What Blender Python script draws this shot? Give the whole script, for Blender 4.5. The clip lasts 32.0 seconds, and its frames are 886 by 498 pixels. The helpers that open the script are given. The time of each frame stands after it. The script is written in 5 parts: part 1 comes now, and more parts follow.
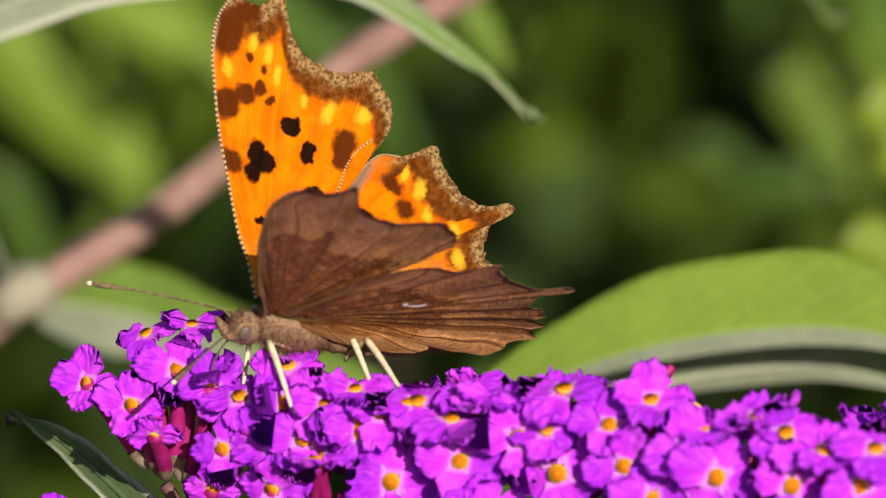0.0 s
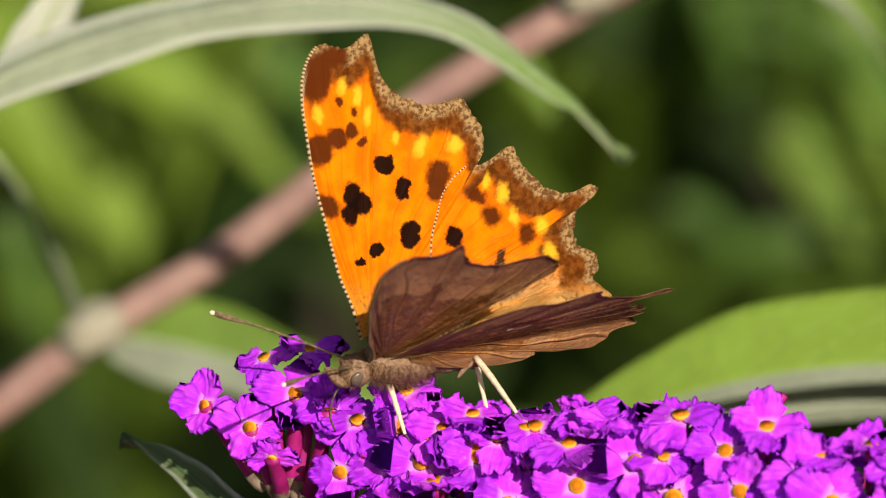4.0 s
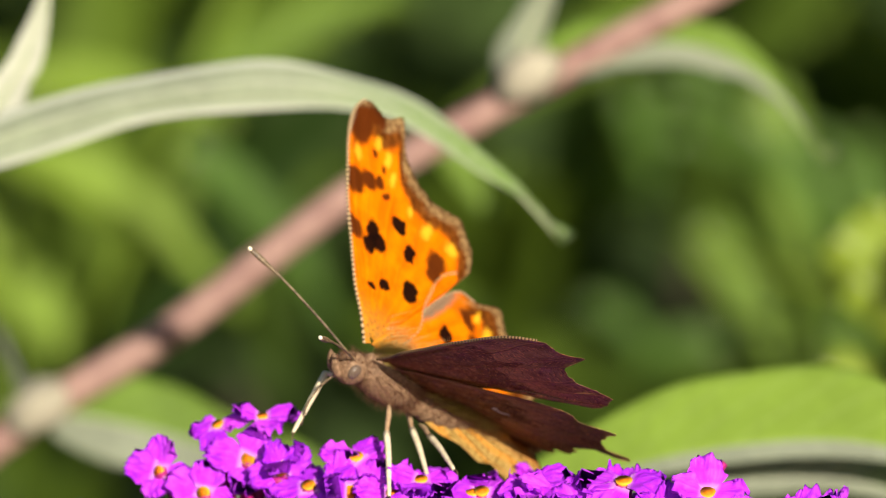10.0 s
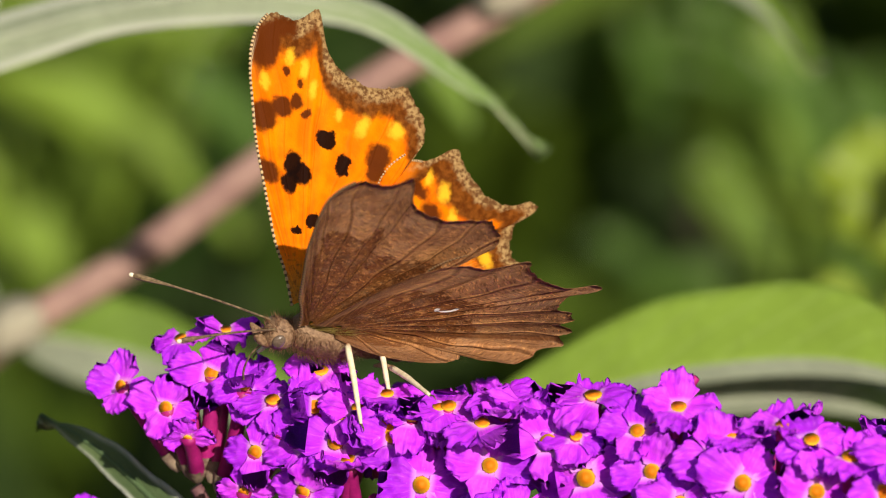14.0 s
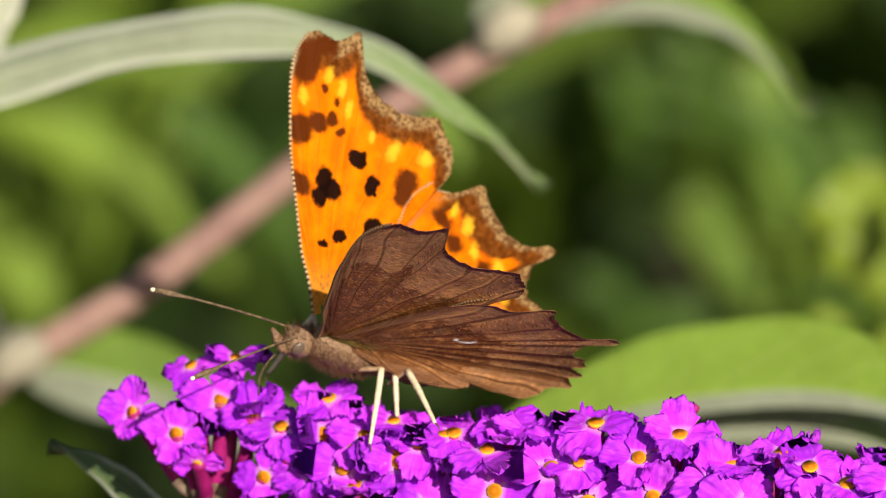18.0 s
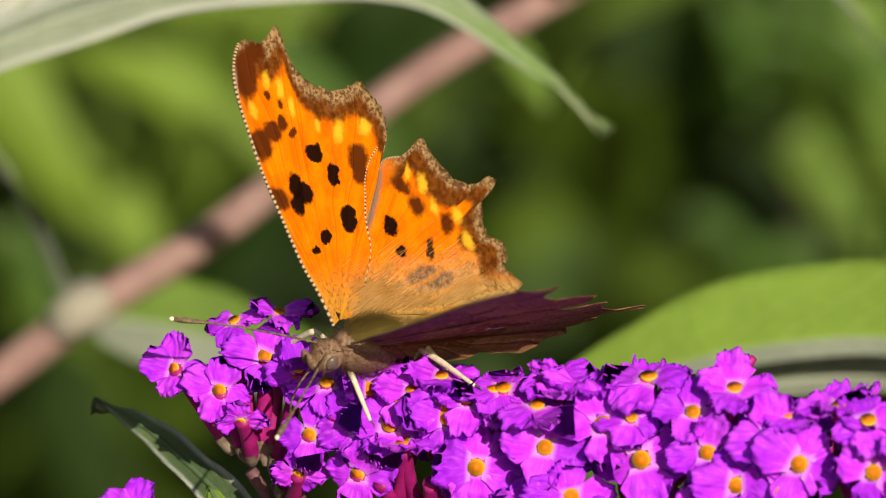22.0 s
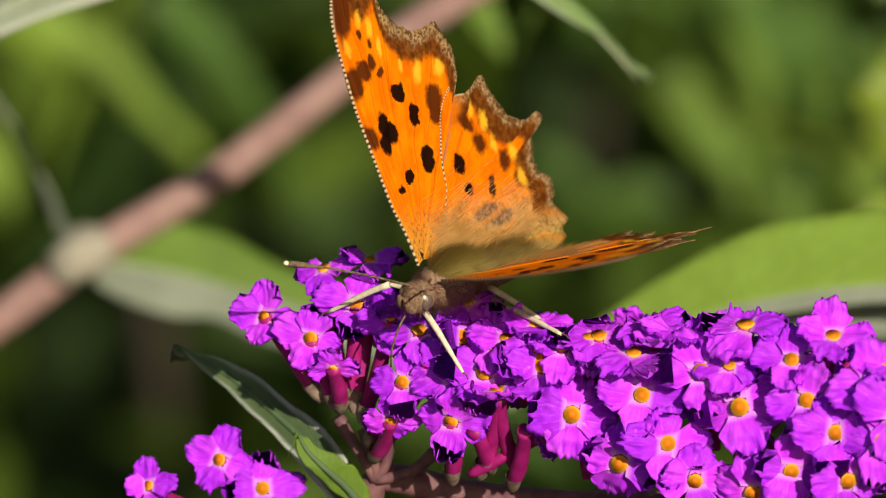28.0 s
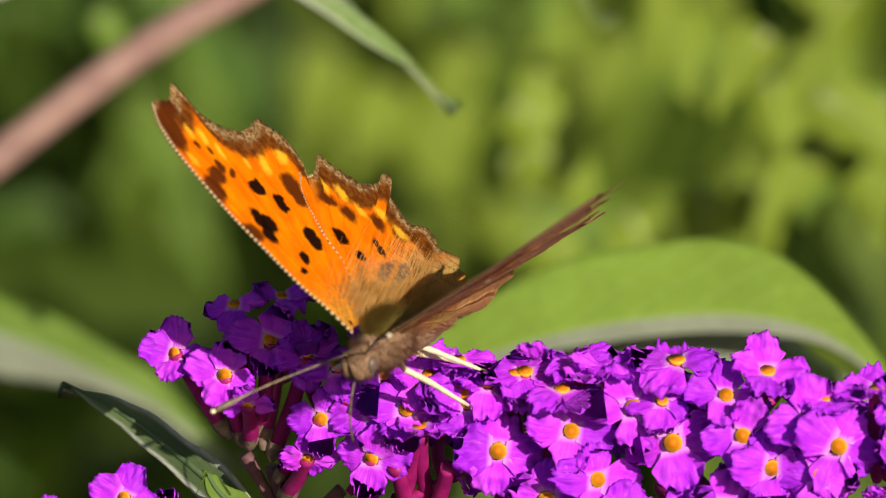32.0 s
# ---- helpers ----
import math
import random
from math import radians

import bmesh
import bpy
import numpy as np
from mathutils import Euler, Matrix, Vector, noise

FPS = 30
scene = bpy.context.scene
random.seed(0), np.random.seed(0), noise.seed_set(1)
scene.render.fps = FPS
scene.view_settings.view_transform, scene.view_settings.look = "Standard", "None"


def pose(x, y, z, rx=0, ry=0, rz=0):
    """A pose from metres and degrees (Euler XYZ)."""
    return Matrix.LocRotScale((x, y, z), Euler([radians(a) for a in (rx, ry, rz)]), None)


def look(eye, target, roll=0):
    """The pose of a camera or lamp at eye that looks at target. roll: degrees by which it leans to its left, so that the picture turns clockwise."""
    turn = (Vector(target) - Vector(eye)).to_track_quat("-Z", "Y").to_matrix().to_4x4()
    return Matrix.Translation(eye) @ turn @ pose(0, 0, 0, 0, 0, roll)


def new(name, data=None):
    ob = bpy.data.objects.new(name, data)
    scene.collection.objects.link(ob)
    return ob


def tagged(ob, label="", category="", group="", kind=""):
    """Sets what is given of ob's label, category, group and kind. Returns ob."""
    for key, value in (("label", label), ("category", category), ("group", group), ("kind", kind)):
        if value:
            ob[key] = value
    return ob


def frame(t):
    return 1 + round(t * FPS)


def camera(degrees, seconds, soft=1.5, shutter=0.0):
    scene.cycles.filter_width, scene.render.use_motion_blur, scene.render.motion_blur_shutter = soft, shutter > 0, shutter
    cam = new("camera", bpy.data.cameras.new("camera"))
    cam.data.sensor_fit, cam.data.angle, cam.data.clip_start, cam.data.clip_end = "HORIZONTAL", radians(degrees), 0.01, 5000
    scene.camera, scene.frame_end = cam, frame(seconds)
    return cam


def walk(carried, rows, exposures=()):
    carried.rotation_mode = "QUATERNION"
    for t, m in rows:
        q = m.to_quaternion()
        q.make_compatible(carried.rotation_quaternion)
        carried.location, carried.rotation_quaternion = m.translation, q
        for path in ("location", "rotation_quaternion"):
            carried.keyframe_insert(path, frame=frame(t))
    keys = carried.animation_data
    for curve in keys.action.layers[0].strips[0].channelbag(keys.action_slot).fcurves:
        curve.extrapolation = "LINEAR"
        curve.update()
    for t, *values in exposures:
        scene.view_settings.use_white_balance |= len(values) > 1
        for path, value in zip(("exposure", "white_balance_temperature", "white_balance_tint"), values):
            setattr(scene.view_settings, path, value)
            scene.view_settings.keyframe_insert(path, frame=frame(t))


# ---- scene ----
cam = camera(6.500, 32.0, 1.1)
cam.data.dof.use_dof, cam.data.dof.focus_distance, cam.data.dof.aperture_fstop = True, 0.690, 35.0


def seen_from(x, y, z, yaw, pitch, roll):
    """The camera's pose from millimetres and degrees: yaw to the left, pitch up, roll as look()."""
    eye, a, p = Vector((x, y, z)) * 0.001, radians(yaw), radians(pitch)
    return look(eye, eye + Vector((-math.sin(a) * math.cos(p), math.cos(a) * math.cos(p), math.sin(p))), roll)


walk(cam, [(t, seen_from(*r)) for t, *r in (
    (0, 42.8, -657.8, 127.88, 3.438, -9.396, -1.212),
    (0.5, 36.79, -657.87, 127.39, 3.138, -9.095, -0.827),
    (1, 34.2, -654.64, 128.28, 2.871, -9.197, -0.684),
    (1.5, 37.32, -649.23, 124.38, 3.41, -9.256, -0.909),
    (2, 33.05, -648.35, 126.46, 3.273, -9.477, -0.865),
    (2.5, 29.73, -654.47, 127.57, 3.1, -9.447, -0.855),
    (3, 26.65, -665.51, 126.16, 2.933, -8.85, -0.615),
    (3.5, 23.14, -671.95, 126.63, 2.664, -8.913, -0.557),
    (5.5, 25.36, -668.3, 120.17, 2.608, -8.332, -0.281),
    (6, 24.08, -669.85, 124.07, 2.491, -8.595, -0.106),
    (6.5, 26.16, -670.3, 119.56, 2.77, -8.187, -0.203),
    (7, 22.75, -673.02, 120.12, 2.62, -8.185, -0.252),
    (7.5, 24.11, -675.49, 118.04, 2.858, -8.001, -0.207),
    (8, 21.44, -680.53, 119.04, 2.568, -7.971, -0.284),
    (8.5, 20.85, -685.3, 118.89, 2.528, -7.837, -0.216),
    (9, 17.47, -688.81, 125.38, 2.17, -8.265, -0.172),
    (9.5, 20, -690.07, 123.72, 2.3, -7.878, 0.088),
    (10, 19.45, -691.37, 124.16, 1.832, -7.943, -0.051),
    (10.5, 23.31, -690.19, 118.96, 2.121, -7.542, -0.045),
    (11, 21.53, -687.61, 112.53, 1.99, -7.378, -0.025),
    (11.5, 20.25, -683.89, 110.15, 1.852, -7.404, 0.044),
    (12, 22.32, -680.97, 112.18, 1.877, -7.83, 0.01),
    (12.5, 22.05, -679.71, 116.78, 1.765, -8.077, 0.107),
    (13, 23.27, -678.48, 119.96, 1.724, -8.322, 0.019),
    (13.5, 26.05, -676.44, 118.73, 2.128, -8.316, -0.076),
    (15.5, 17.33, -688.71, 121.74, 1.689, -8.382, 0.11),
    (16, 21.8, -690.37, 123.33, 1.861, -8.225, 0.202),
    (16.5, 23, -689.54, 124.23, 1.821, -8.147, 0.331),
    (17, 25.59, -688.87, 122.56, 1.839, -8.102, 0.051),
    (17.5, 23.72, -689.72, 121.01, 1.741, -8.076, 0.005),
    (18, 21.8, -692.1, 119.32, 1.826, -7.974, 0.252),
    (18.5, 19.73, -694.36, 118.69, 1.736, -7.956, 0.108),
    (19, 23.33, -693.32, 119.71, 1.972, -8.076, -0.022),
    (19.5, 24.81, -690.15, 119.9, 2.081, -8.056, 0.072),
    (20, 24.61, -685.3, 119.32, 2.013, -8.215, 0.136),
    (20.5, 26.32, -676.22, 118.78, 2.169, -8.401, 0.184),
    (21, 28.92, -671.32, 117.31, 2.564, -8.568, 0.026),
    (21.5, 28.51, -672.14, 118.89, 2.643, -8.685, -0.243),
    (22, 30.61, -671.98, 118.25, 2.981, -8.482, -0.459),
    (22.5, 30.76, -673.82, 118.6, 3.02, -8.474, -0.239),
    (23, 26.51, -678.14, 119.01, 2.723, -8.377, -0.031),
    (23.5, 29.04, -681.73, 118.27, 2.936, -8.244, -0.223),
    (24, 25.94, -685.56, 119.97, 2.646, -8.372, -0.323),
    (24.5, 24.85, -686.83, 118.19, 2.772, -8.208, -0.301),
    (26.5, 20.77, -685.51, 104.56, 2.314, -7.156, 0.932),
    (27, 17.05, -684.71, 102.66, 2.158, -7.18, 0.856),
    (27.5, 9.03, -682.37, 101.59, 2.087, -7.26, 0.664),
    (28, -6.86, -677.06, 120.2, 0.515, -8.968, -0.047),
    (28.5, -9.17, -675.42, 91.45, 0.304, -6.334, 0.838),
    (29, -56.9, -668.07, 132.54, -3.875, -9.521, 0.523),
    (29.5, -66.89, -671.13, 132.81, -4.536, -9.648, 0.552),
    (30, -80.79, -674.67, 130.37, -5.935, -9.434, 0.451),
    (30.5, -95.28, -675.33, 123.32, -6.92, -8.92, 0.962),
    (31, -92.37, -673.35, 124.01, -6.827, -8.96, 0.774),
    (31.5, -91.5, -671.1, 125.15, -6.767, -9.039, 1.09),
    (32, -86.51, -667.86, 121.66, -6.812, -8.884, 0.948),
)], exposures=((0, 0.18), (2, 0.14), (3, 0.25), (6, 0.20), (7, 0.32), (8, 0.32), (9, 0.40), (10, 0.54), (11, 0.50), (12, 0.23), (13, 0.22), (16, 0.24), (17, 0.28), (18, 0.30), (19, 0.15), (20, 0.16), (21, 0.14), (22, 0.15), (23, 0.17), (24, 0.12), (27, 0.05), (28, 0.10), (29, 0.25), (30, 0.12), (31, 0.22), (32, 0.18)))

# ---- world, sun and exposure ----
SUN = Vector((0.321, -0.883, 0.342)).normalized()
world = bpy.data.worlds.new("sky")
scene.world = world
world.use_nodes = True
wn = world.node_tree.nodes
sky = wn.new("ShaderNodeTexSky")
sky.sky_type, sky.sun_disc = "NISHITA", False
sky.sun_elevation = math.asin(SUN.z)
sky.sun_rotation = math.atan2(SUN.x, SUN.y)
world.node_tree.links.new(sky.outputs[0], wn["Background"].inputs[0])
wn["Background"].inputs[1].default_value = 0.07
sun = new("sun", bpy.data.lights.new("sun", "SUN"))
sun.data.energy, sun.data.angle, sun.data.color = 5.0, radians(0.5), (1.0, 0.93, 0.80)
sun.matrix_world = look(SUN * 3, (0, 0, 0))

MM = 0.001


# ---- materials ----
class Nodes:
    """A small wrapper to write node materials briefly."""

    def __init__(self, name, rough=0.6):
        self.mat = bpy.data.materials.new(name)
        self.mat.use_nodes = True
        self.n, self.l = self.mat.node_tree.nodes, self.mat.node_tree.links
        self.b = self.n["Principled BSDF"]
        self.b.inputs["Roughness"].default_value = rough
        self.b.inputs["Specular IOR Level"].default_value = 0.3

    def put(self, sock, v):
        if isinstance(v, bpy.types.NodeSocket):
            self.l.new(v, sock)
        elif isinstance(v, tuple) and len(v) == 3 and sock.type == "RGBA":
            sock.default_value = (*v, 1)
        else:
            sock.default_value = v

    def node(self, kind, out=0, **kw):
        nd = self.n.new(kind)
        for k, v in kw.items():
            self.put(nd.inputs[int(k[1:])] if k[0] == "i" and k[1:].isdigit() else nd.inputs[k], v)
        return nd.outputs[out]

    def math(self, op, a, b=0.0, c=0.0, clamp=False):
        nd = self.n.new("ShaderNodeMath")
        nd.operation, nd.use_clamp = op, clamp
        for i, v in enumerate((a, b, c)):
            self.put(nd.inputs[i], v)
        return nd.outputs[0]

    def coord(self):
        return self.n.new("ShaderNodeTexCoord").outputs["Object"]

    def attr(self, name, out=2):
        nd = self.n.new("ShaderNodeAttribute")
        nd.attribute_name = name
        return nd.outputs[out]

    def rand(self):
        return self.n.new("ShaderNodeObjectInfo").outputs["Random"]

    def noise(self, scale, detail=4.0, vec=None, rough=0.6, colour=False):
        nd = self.n.new("ShaderNodeTexNoise")
        self.put(nd.inputs["Vector"], vec if vec is not None else self.coord())
        nd.inputs["Scale"].default_value, nd.inputs["Detail"].default_value, nd.inputs["Roughness"].default_value = scale, detail, rough
        return nd.outputs["Color" if colour else "Fac"]

    def step(self, v, a, b, x=0.0, y=1.0):
        nd = self.n.new("ShaderNodeMapRange")
        nd.interpolation_type = "SMOOTHSTEP"
        for i, w in enumerate((v, a, b, x, y)):
            self.put(nd.inputs[i], w)
        return nd.outputs[0]

    def mix(self, fac, a, b, mode="MIX"):
        nd = self.n.new("ShaderNodeMix")
        nd.data_type, nd.blend_type = "RGBA", mode
        for i, v in ((0, fac), (6, a), (7, b)):
            self.put(nd.inputs[i], v)
        return nd.outputs[2]

    def bump(self, h, strength=0.4, dist=0.0002):
        nd = self.n.new("ShaderNodeBump")
        nd.inputs["Strength"].default_value, nd.inputs["Distance"].default_value = strength, dist
        self.put(nd.inputs["Height"], h)
        self.l.new(nd.outputs[0], self.b.inputs["Normal"])

    def colour(self, v):
        self.put(self.b.inputs["Base Color"], v)
        self.base = v

    def thin(self, amount, tint=(1, 1, 1)):
        """Lets light through a thin leaf, petal or wing."""
        tr = self.n.new("ShaderNodeBsdfTranslucent")
        self.put(tr.inputs[0], self.mix(1.0, self.base, tint, "MULTIPLY"))
        mx = self.n.new("ShaderNodeMixShader")
        mx.inputs[0].default_value = amount
        self.l.new(self.b.outputs[0], mx.inputs[1])
        self.l.new(tr.outputs[0], mx.inputs[2])
        self.l.new(mx.outputs[0], self.n["Material Output"].inputs[0])
        return self.mat

    def offset(self, vec, x, y, z=0.0, angle=0.0, sx=1.0, sy=1.0):
        """Object coordinates moved to a spot's centre, turned by its angle and divided by its half sizes."""
        nd = self.n.new("ShaderNodeMapping")
        nd.vector_type = "TEXTURE"
        self.put(nd.inputs[0], vec)
        nd.inputs[1].default_value, nd.inputs[2].default_value, nd.inputs[3].default_value = (x, y, z), (0, 0, radians(angle)), (sx, sy, 1e6)
        nd2 = self.n.new("ShaderNodeVectorMath")
        nd2.operation = "LENGTH"
        self.l.new(nd.outputs[0], nd2.inputs[0])
        return nd2.outputs["Value"]


def leaf_material(name, top, vein, rough=0.55, thin=0.25, tip=None):
    m = Nodes(name, rough)
    m.b.inputs["Specular IOR Level"].default_value = 0.15
    u = m.attr("across")
    v = m.attr("along")
    big, fine = m.noise(60, 3), m.noise(900, 4)
    c = m.mix(m.step(big, 0.3, 0.7), top, tuple(k * 0.72 for k in top))
    if tip:
        c = m.mix(m.step(v, 0.5, 0.78), c, tip)
        c = m.mix(m.math("MULTIPLY", m.step(m.math("ABSOLUTE", u), 0.6, 0.9), m.step(v, 0.5, 0.9, 0.9, 0.35)), c, (0.54, 0.54, 0.45))
    rib = m.step(m.math("ABSOLUTE", u), 0.0, 0.09, 1.0, 0.0)
    side = m.math("PINGPONG", m.math("ADD", m.math("MULTIPLY", v, 13.0), m.math("MULTIPLY", m.math("ABSOLUTE", u), -2.4)), 0.5)
    ribs = m.math("MULTIPLY", m.step(side, 0.0, 0.09, 1.0, 0.0), 0.5)
    c = m.mix(m.math("MAXIMUM", m.math("MULTIPLY", rib, 0.8), ribs), c, vein)
    c = m.mix(m.step(fine, 0.45, 0.75, 0, 0.25), c, tuple(min(1, k * 1.5) for k in top))
    m.colour(c)
    m.bump(m.math("ADD", m.math("MULTIPLY", m.math("MAXIMUM", rib, ribs), -0.6), m.math("MULTIPLY", fine, 0.5)), 0.5, 0.0006)
    return m.thin(thin, (0.8, 1.0, 0.2))


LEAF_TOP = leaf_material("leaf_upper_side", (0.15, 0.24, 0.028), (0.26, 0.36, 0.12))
LEAF_FELT = leaf_material("felted_green_leaf", (0.30, 0.335, 0.215), (0.50, 0.50, 0.39), 0.85, 0.2, (0.15, 0.24, 0.05))
# darker copy of the upper side: shade inside the bush put into the colour
LEAF_SHADED = leaf_material("leaf_upper_side_painted_shaded", (0.072, 0.14, 0.018), (0.13, 0.21, 0.05))
LEAF_K = leaf_material("dull_green_leaf", (0.085, 0.125, 0.05), (0.13, 0.17, 0.08), 0.6, 0.2, (0.13, 0.18, 0.07))
LEAF_LIME = leaf_material("yellow_green_leaf", (0.24, 0.32, 0.03), (0.34, 0.42, 0.12), 0.5, 0.3)
LEAF_UNDER = leaf_material("felted_leaf_underside", (0.24, 0.26, 0.18), (0.33, 0.33, 0.25), 0.9, 0.15)
LEAF_MATT = leaf_material("matt_green_leaf", (0.19, 0.285, 0.036), (0.25, 0.34, 0.08), 0.85, 0.2)
# pale felt, whitened further by direct sun put into the colour
LEAF_FELT_SUNLIT = leaf_material("felted_leaf_painted_sunlit", (0.60, 0.60, 0.48), (0.66, 0.64, 0.54), 0.9, 0.2)


def stem_material():
    m = Nodes("pink_brown_stem", 0.7)
    n = m.noise(300, 4)
    m.colour(m.mix(m.step(n, 0.3, 0.7), (0.23, 0.125, 0.105), (0.33, 0.20, 0.16)))
    m.bump(n, 0.3, 0.0005)
    return m.mat


STEM = stem_material()
RIB_N = Nodes("pale_midrib", 0.7)
RIB_N.colour(RIB_N.mix(RIB_N.step(RIB_N.noise(400), 0.3, 0.7), (0.30, 0.34, 0.18), (0.40, 0.42, 0.26)))
RIB = RIB_N.mat
STEM_GREEN = leaf_material("dull_green_rib", (0.09, 0.14, 0.05), (0.12, 0.18, 0.08))
# lighter copy of the upper side, with strong sunlight painted into its green
LEAF_SUNLIT = leaf_material("leaf_upper_side_painted_sunlit", (0.20, 0.30, 0.03), (0.30, 0.40, 0.10))


def petal_material():
    m = Nodes("purple_petal", 0.5)
    m.b.inputs["Specular IOR Level"].default_value = 0.12
    r, u = m.attr("along"), m.attr("across")
    c = m.mix(m.step(r, 0.05, 0.95), (0.86, 0.052, 0.98), (0.66, 0.034, 0.97))
    c = m.mix(m.step(m.noise(420, 5), 0.42, 0.68, 0, 0.6), c, (0.94, 0.14, 0.98))
    c = m.mix(m.math("MULTIPLY", m.rand(), 0.72), c, (0.38, 0.014, 0.80))
    lines = m.noise(1.0, 4, m.node("ShaderNodeCombineXYZ", i0=m.math("MULTIPLY", r, 2.2), i1=m.math("MULTIPLY", u, 9.0), i2=m.math("MULTIPLY", m.rand(), 40.0)), 0.6)
    c = m.mix(m.step(lines, 0.48, 0.66, 0.0, 0.35), c, (0.36, 0.014, 0.66))
    c = m.mix(m.step(lines, 0.32, 0.44, 0.3, 0.0), c, (0.90, 0.20, 0.92))
    c = m.mix(m.step(m.noise(2600, 3), 0.66, 0.76, 0.0, 0.22), c, (0.90, 0.40, 0.98))
    c = m.mix(m.step(r, 0.88, 1.0, 0.0, 0.45), c, (0.24, 0.008, 0.56))
    c = m.mix(m.step(r, 0.0, 0.2, 0.7, 0.0), c, (0.86, 0.42, 0.80))
    m.colour(c)
    m.bump(m.math("ADD", m.noise(1400, 6, None, 0.7), m.math("MULTIPLY", lines, 0.5)), 0.45, 0.0003)
    return m.thin(0.28, (0.9, 0.25, 1.0))


def plain(name, a, b, scale, rough=0.6, bump=0.3, dist=0.0001, thin=0.0):
    m = Nodes(name, rough)
    n = m.noise(scale, 5)
    m.colour(m.mix(m.step(n, 0.3, 0.7), a, b))
    m.bump(n, bump, dist)
    return m.thin(thin) if thin else m.mat


PETAL = petal_material()
THROAT_N = Nodes("orange_throat", 0.7)
THROAT_N.colour(THROAT_N.mix(THROAT_N.step(THROAT_N.offset(THROAT_N.coord(), 0, 0, 0, 0, MM, MM), 0.3, 0.68), (0.78, 0.22, 0.002), (1.0, 0.52, 0.03)))
THROAT = THROAT_N.thin(0.2)
TUBE = plain("magenta_flower_tube", (0.24, 0.005, 0.10), (0.40, 0.014, 0.165), 500, 0.5)
CALYX = plain("withered_calyx", (0.11, 0.06, 0.045), (0.26, 0.19, 0.13), 900, 0.8)
STALK = plain("dark_red_stalk", (0.12, 0.05, 0.06), (0.22, 0.10, 0.09), 700, 0.6)


def part(name, bm, material, parent, label=""):
    """Links a bmesh as one mesh object under a thing or a part."""
    me = bpy.data.meshes.new(name)
    bm.to_mesh(me)
    bm.free()
    for s in material if isinstance(material, (list, tuple)) else (material,):
        me.materials.append(s)
    ob = new(name, me)
    for p in me.polygons:
        p.use_smooth = True
    ob.parent = parent
    if label:
        ob["label"] = label
    return ob


def grid(bm, rows, mat=0, close=False, layers=None):
    """Faces between rows of points of equal length. layers: (float layer, values) pairs as grids like rows."""
    vs = [[bm.verts.new(p) for p in r] for r in rows]
    for lay, vals in layers or ():
        for r, q in zip(vs, vals):
            for v, x in zip(r, q):
                v[lay] = x
    for a, b in zip(vs, vs[1:]):
        n = len(a)
        for i in range(n if close else n - 1):
            j = (i + 1) % n
            fc = bm.faces.new((a[i], a[j], b[j], b[i]))
            fc.material_index = mat
    return vs


def spline(pts, n):
    """n points along a smooth curve through the given ones."""
    pts = [Vector(p) for p in pts]
    out = []
    for k in range(n):
        s = k / (n - 1) * (len(pts) - 1)
        i = min(int(s), len(pts) - 2)
        t = s - i
        p0, p1, p2, p3 = pts[max(i - 1, 0)], pts[i], pts[i + 1], pts[min(i + 2, len(pts) - 1)]
        out.append(0.5 * (2 * p1 + (p2 - p0) * t + (2 * p0 - 5 * p1 + 4 * p2 - p3) * t * t + (3 * p1 - p0 - 3 * p2 + p3) * t ** 3))
    return out


def tube(bm, pts, radii, sides=8, mat=0, cap=True):
    """A round bar along points with a radius at each."""
    pts = [Vector(p) for p in pts]
    rows = []
    side = None
    for i, p in enumerate(pts):
        d = (pts[min(i + 1, len(pts) - 1)] - pts[max(i - 1, 0)]).normalized()
        if side is None:
            side = d.orthogonal().normalized()
        side = (side - d * side.dot(d)).normalized()
        up = d.cross(side)
        r = radii[i]
        rows.append([p + (side * math.cos(a) + up * math.sin(a)) * r for a in (2 * math.pi * k / sides for k in range(sides))])
    vs = grid(bm, rows, mat, True)
    if cap:
        for ring in (vs[0][::-1], vs[-1]):
            fc = bm.faces.new(ring)
            fc.material_index = mat
    return vs


def blob(bm, centre, half, turn=None, rough=0.0, seed=0.0, nu=14, nv=10, mat=0):
    """An uneven ellipsoid."""
    rows = []
    c = Vector(centre)
    for j in range(nv + 1):
        th = math.pi * (0.02 + 0.96 * j / nv)
        row = []
        for i in range(nu):
            ph = 2 * math.pi * i / nu
            d = Vector((math.sin(th) * math.cos(ph), math.sin(th) * math.sin(ph), math.cos(th)))
            k = 1 + rough * noise.noise(d * 2.2 + Vector((seed, seed * 1.7, 0)))
            v = Vector((d.x * half[0], d.y * half[1], d.z * half[2])) * k
            row.append(c + (turn @ v if turn else v))
        rows.append(row)
    vs = grid(bm, rows, mat, True)
    for ring in (vs[0][::-1], vs[-1]):
        fc = bm.faces.new(ring)
        fc.material_index = mat


# ---- the plan, in millimetres ----
LINE_L = [(-67.0, 105.0, 16.4), (-57.0, 105.0, 22.0), (-46.5, 105.0, 26.1), (-34.8, 105.0, 29.0), (-23.2, 105.0, 30.2), (-12.8, 105.0, 28.5), (-4.7, 105.0, 24.4), (1.7, 105.0, 18.9), (6.3, 105.0, 13.6)]
LINE_R = [(-7.3, 100.0, -18.7), (0.7, 100.0, -14.1), (10.9, 100.0, -9.8), (20.6, 100.0, -7.3), (32.1, 100.0, -6.1), (40.8, 100.0, -7.0), (46.6, 100.0, -9.7), (52.6, 100.0, -15.5)]
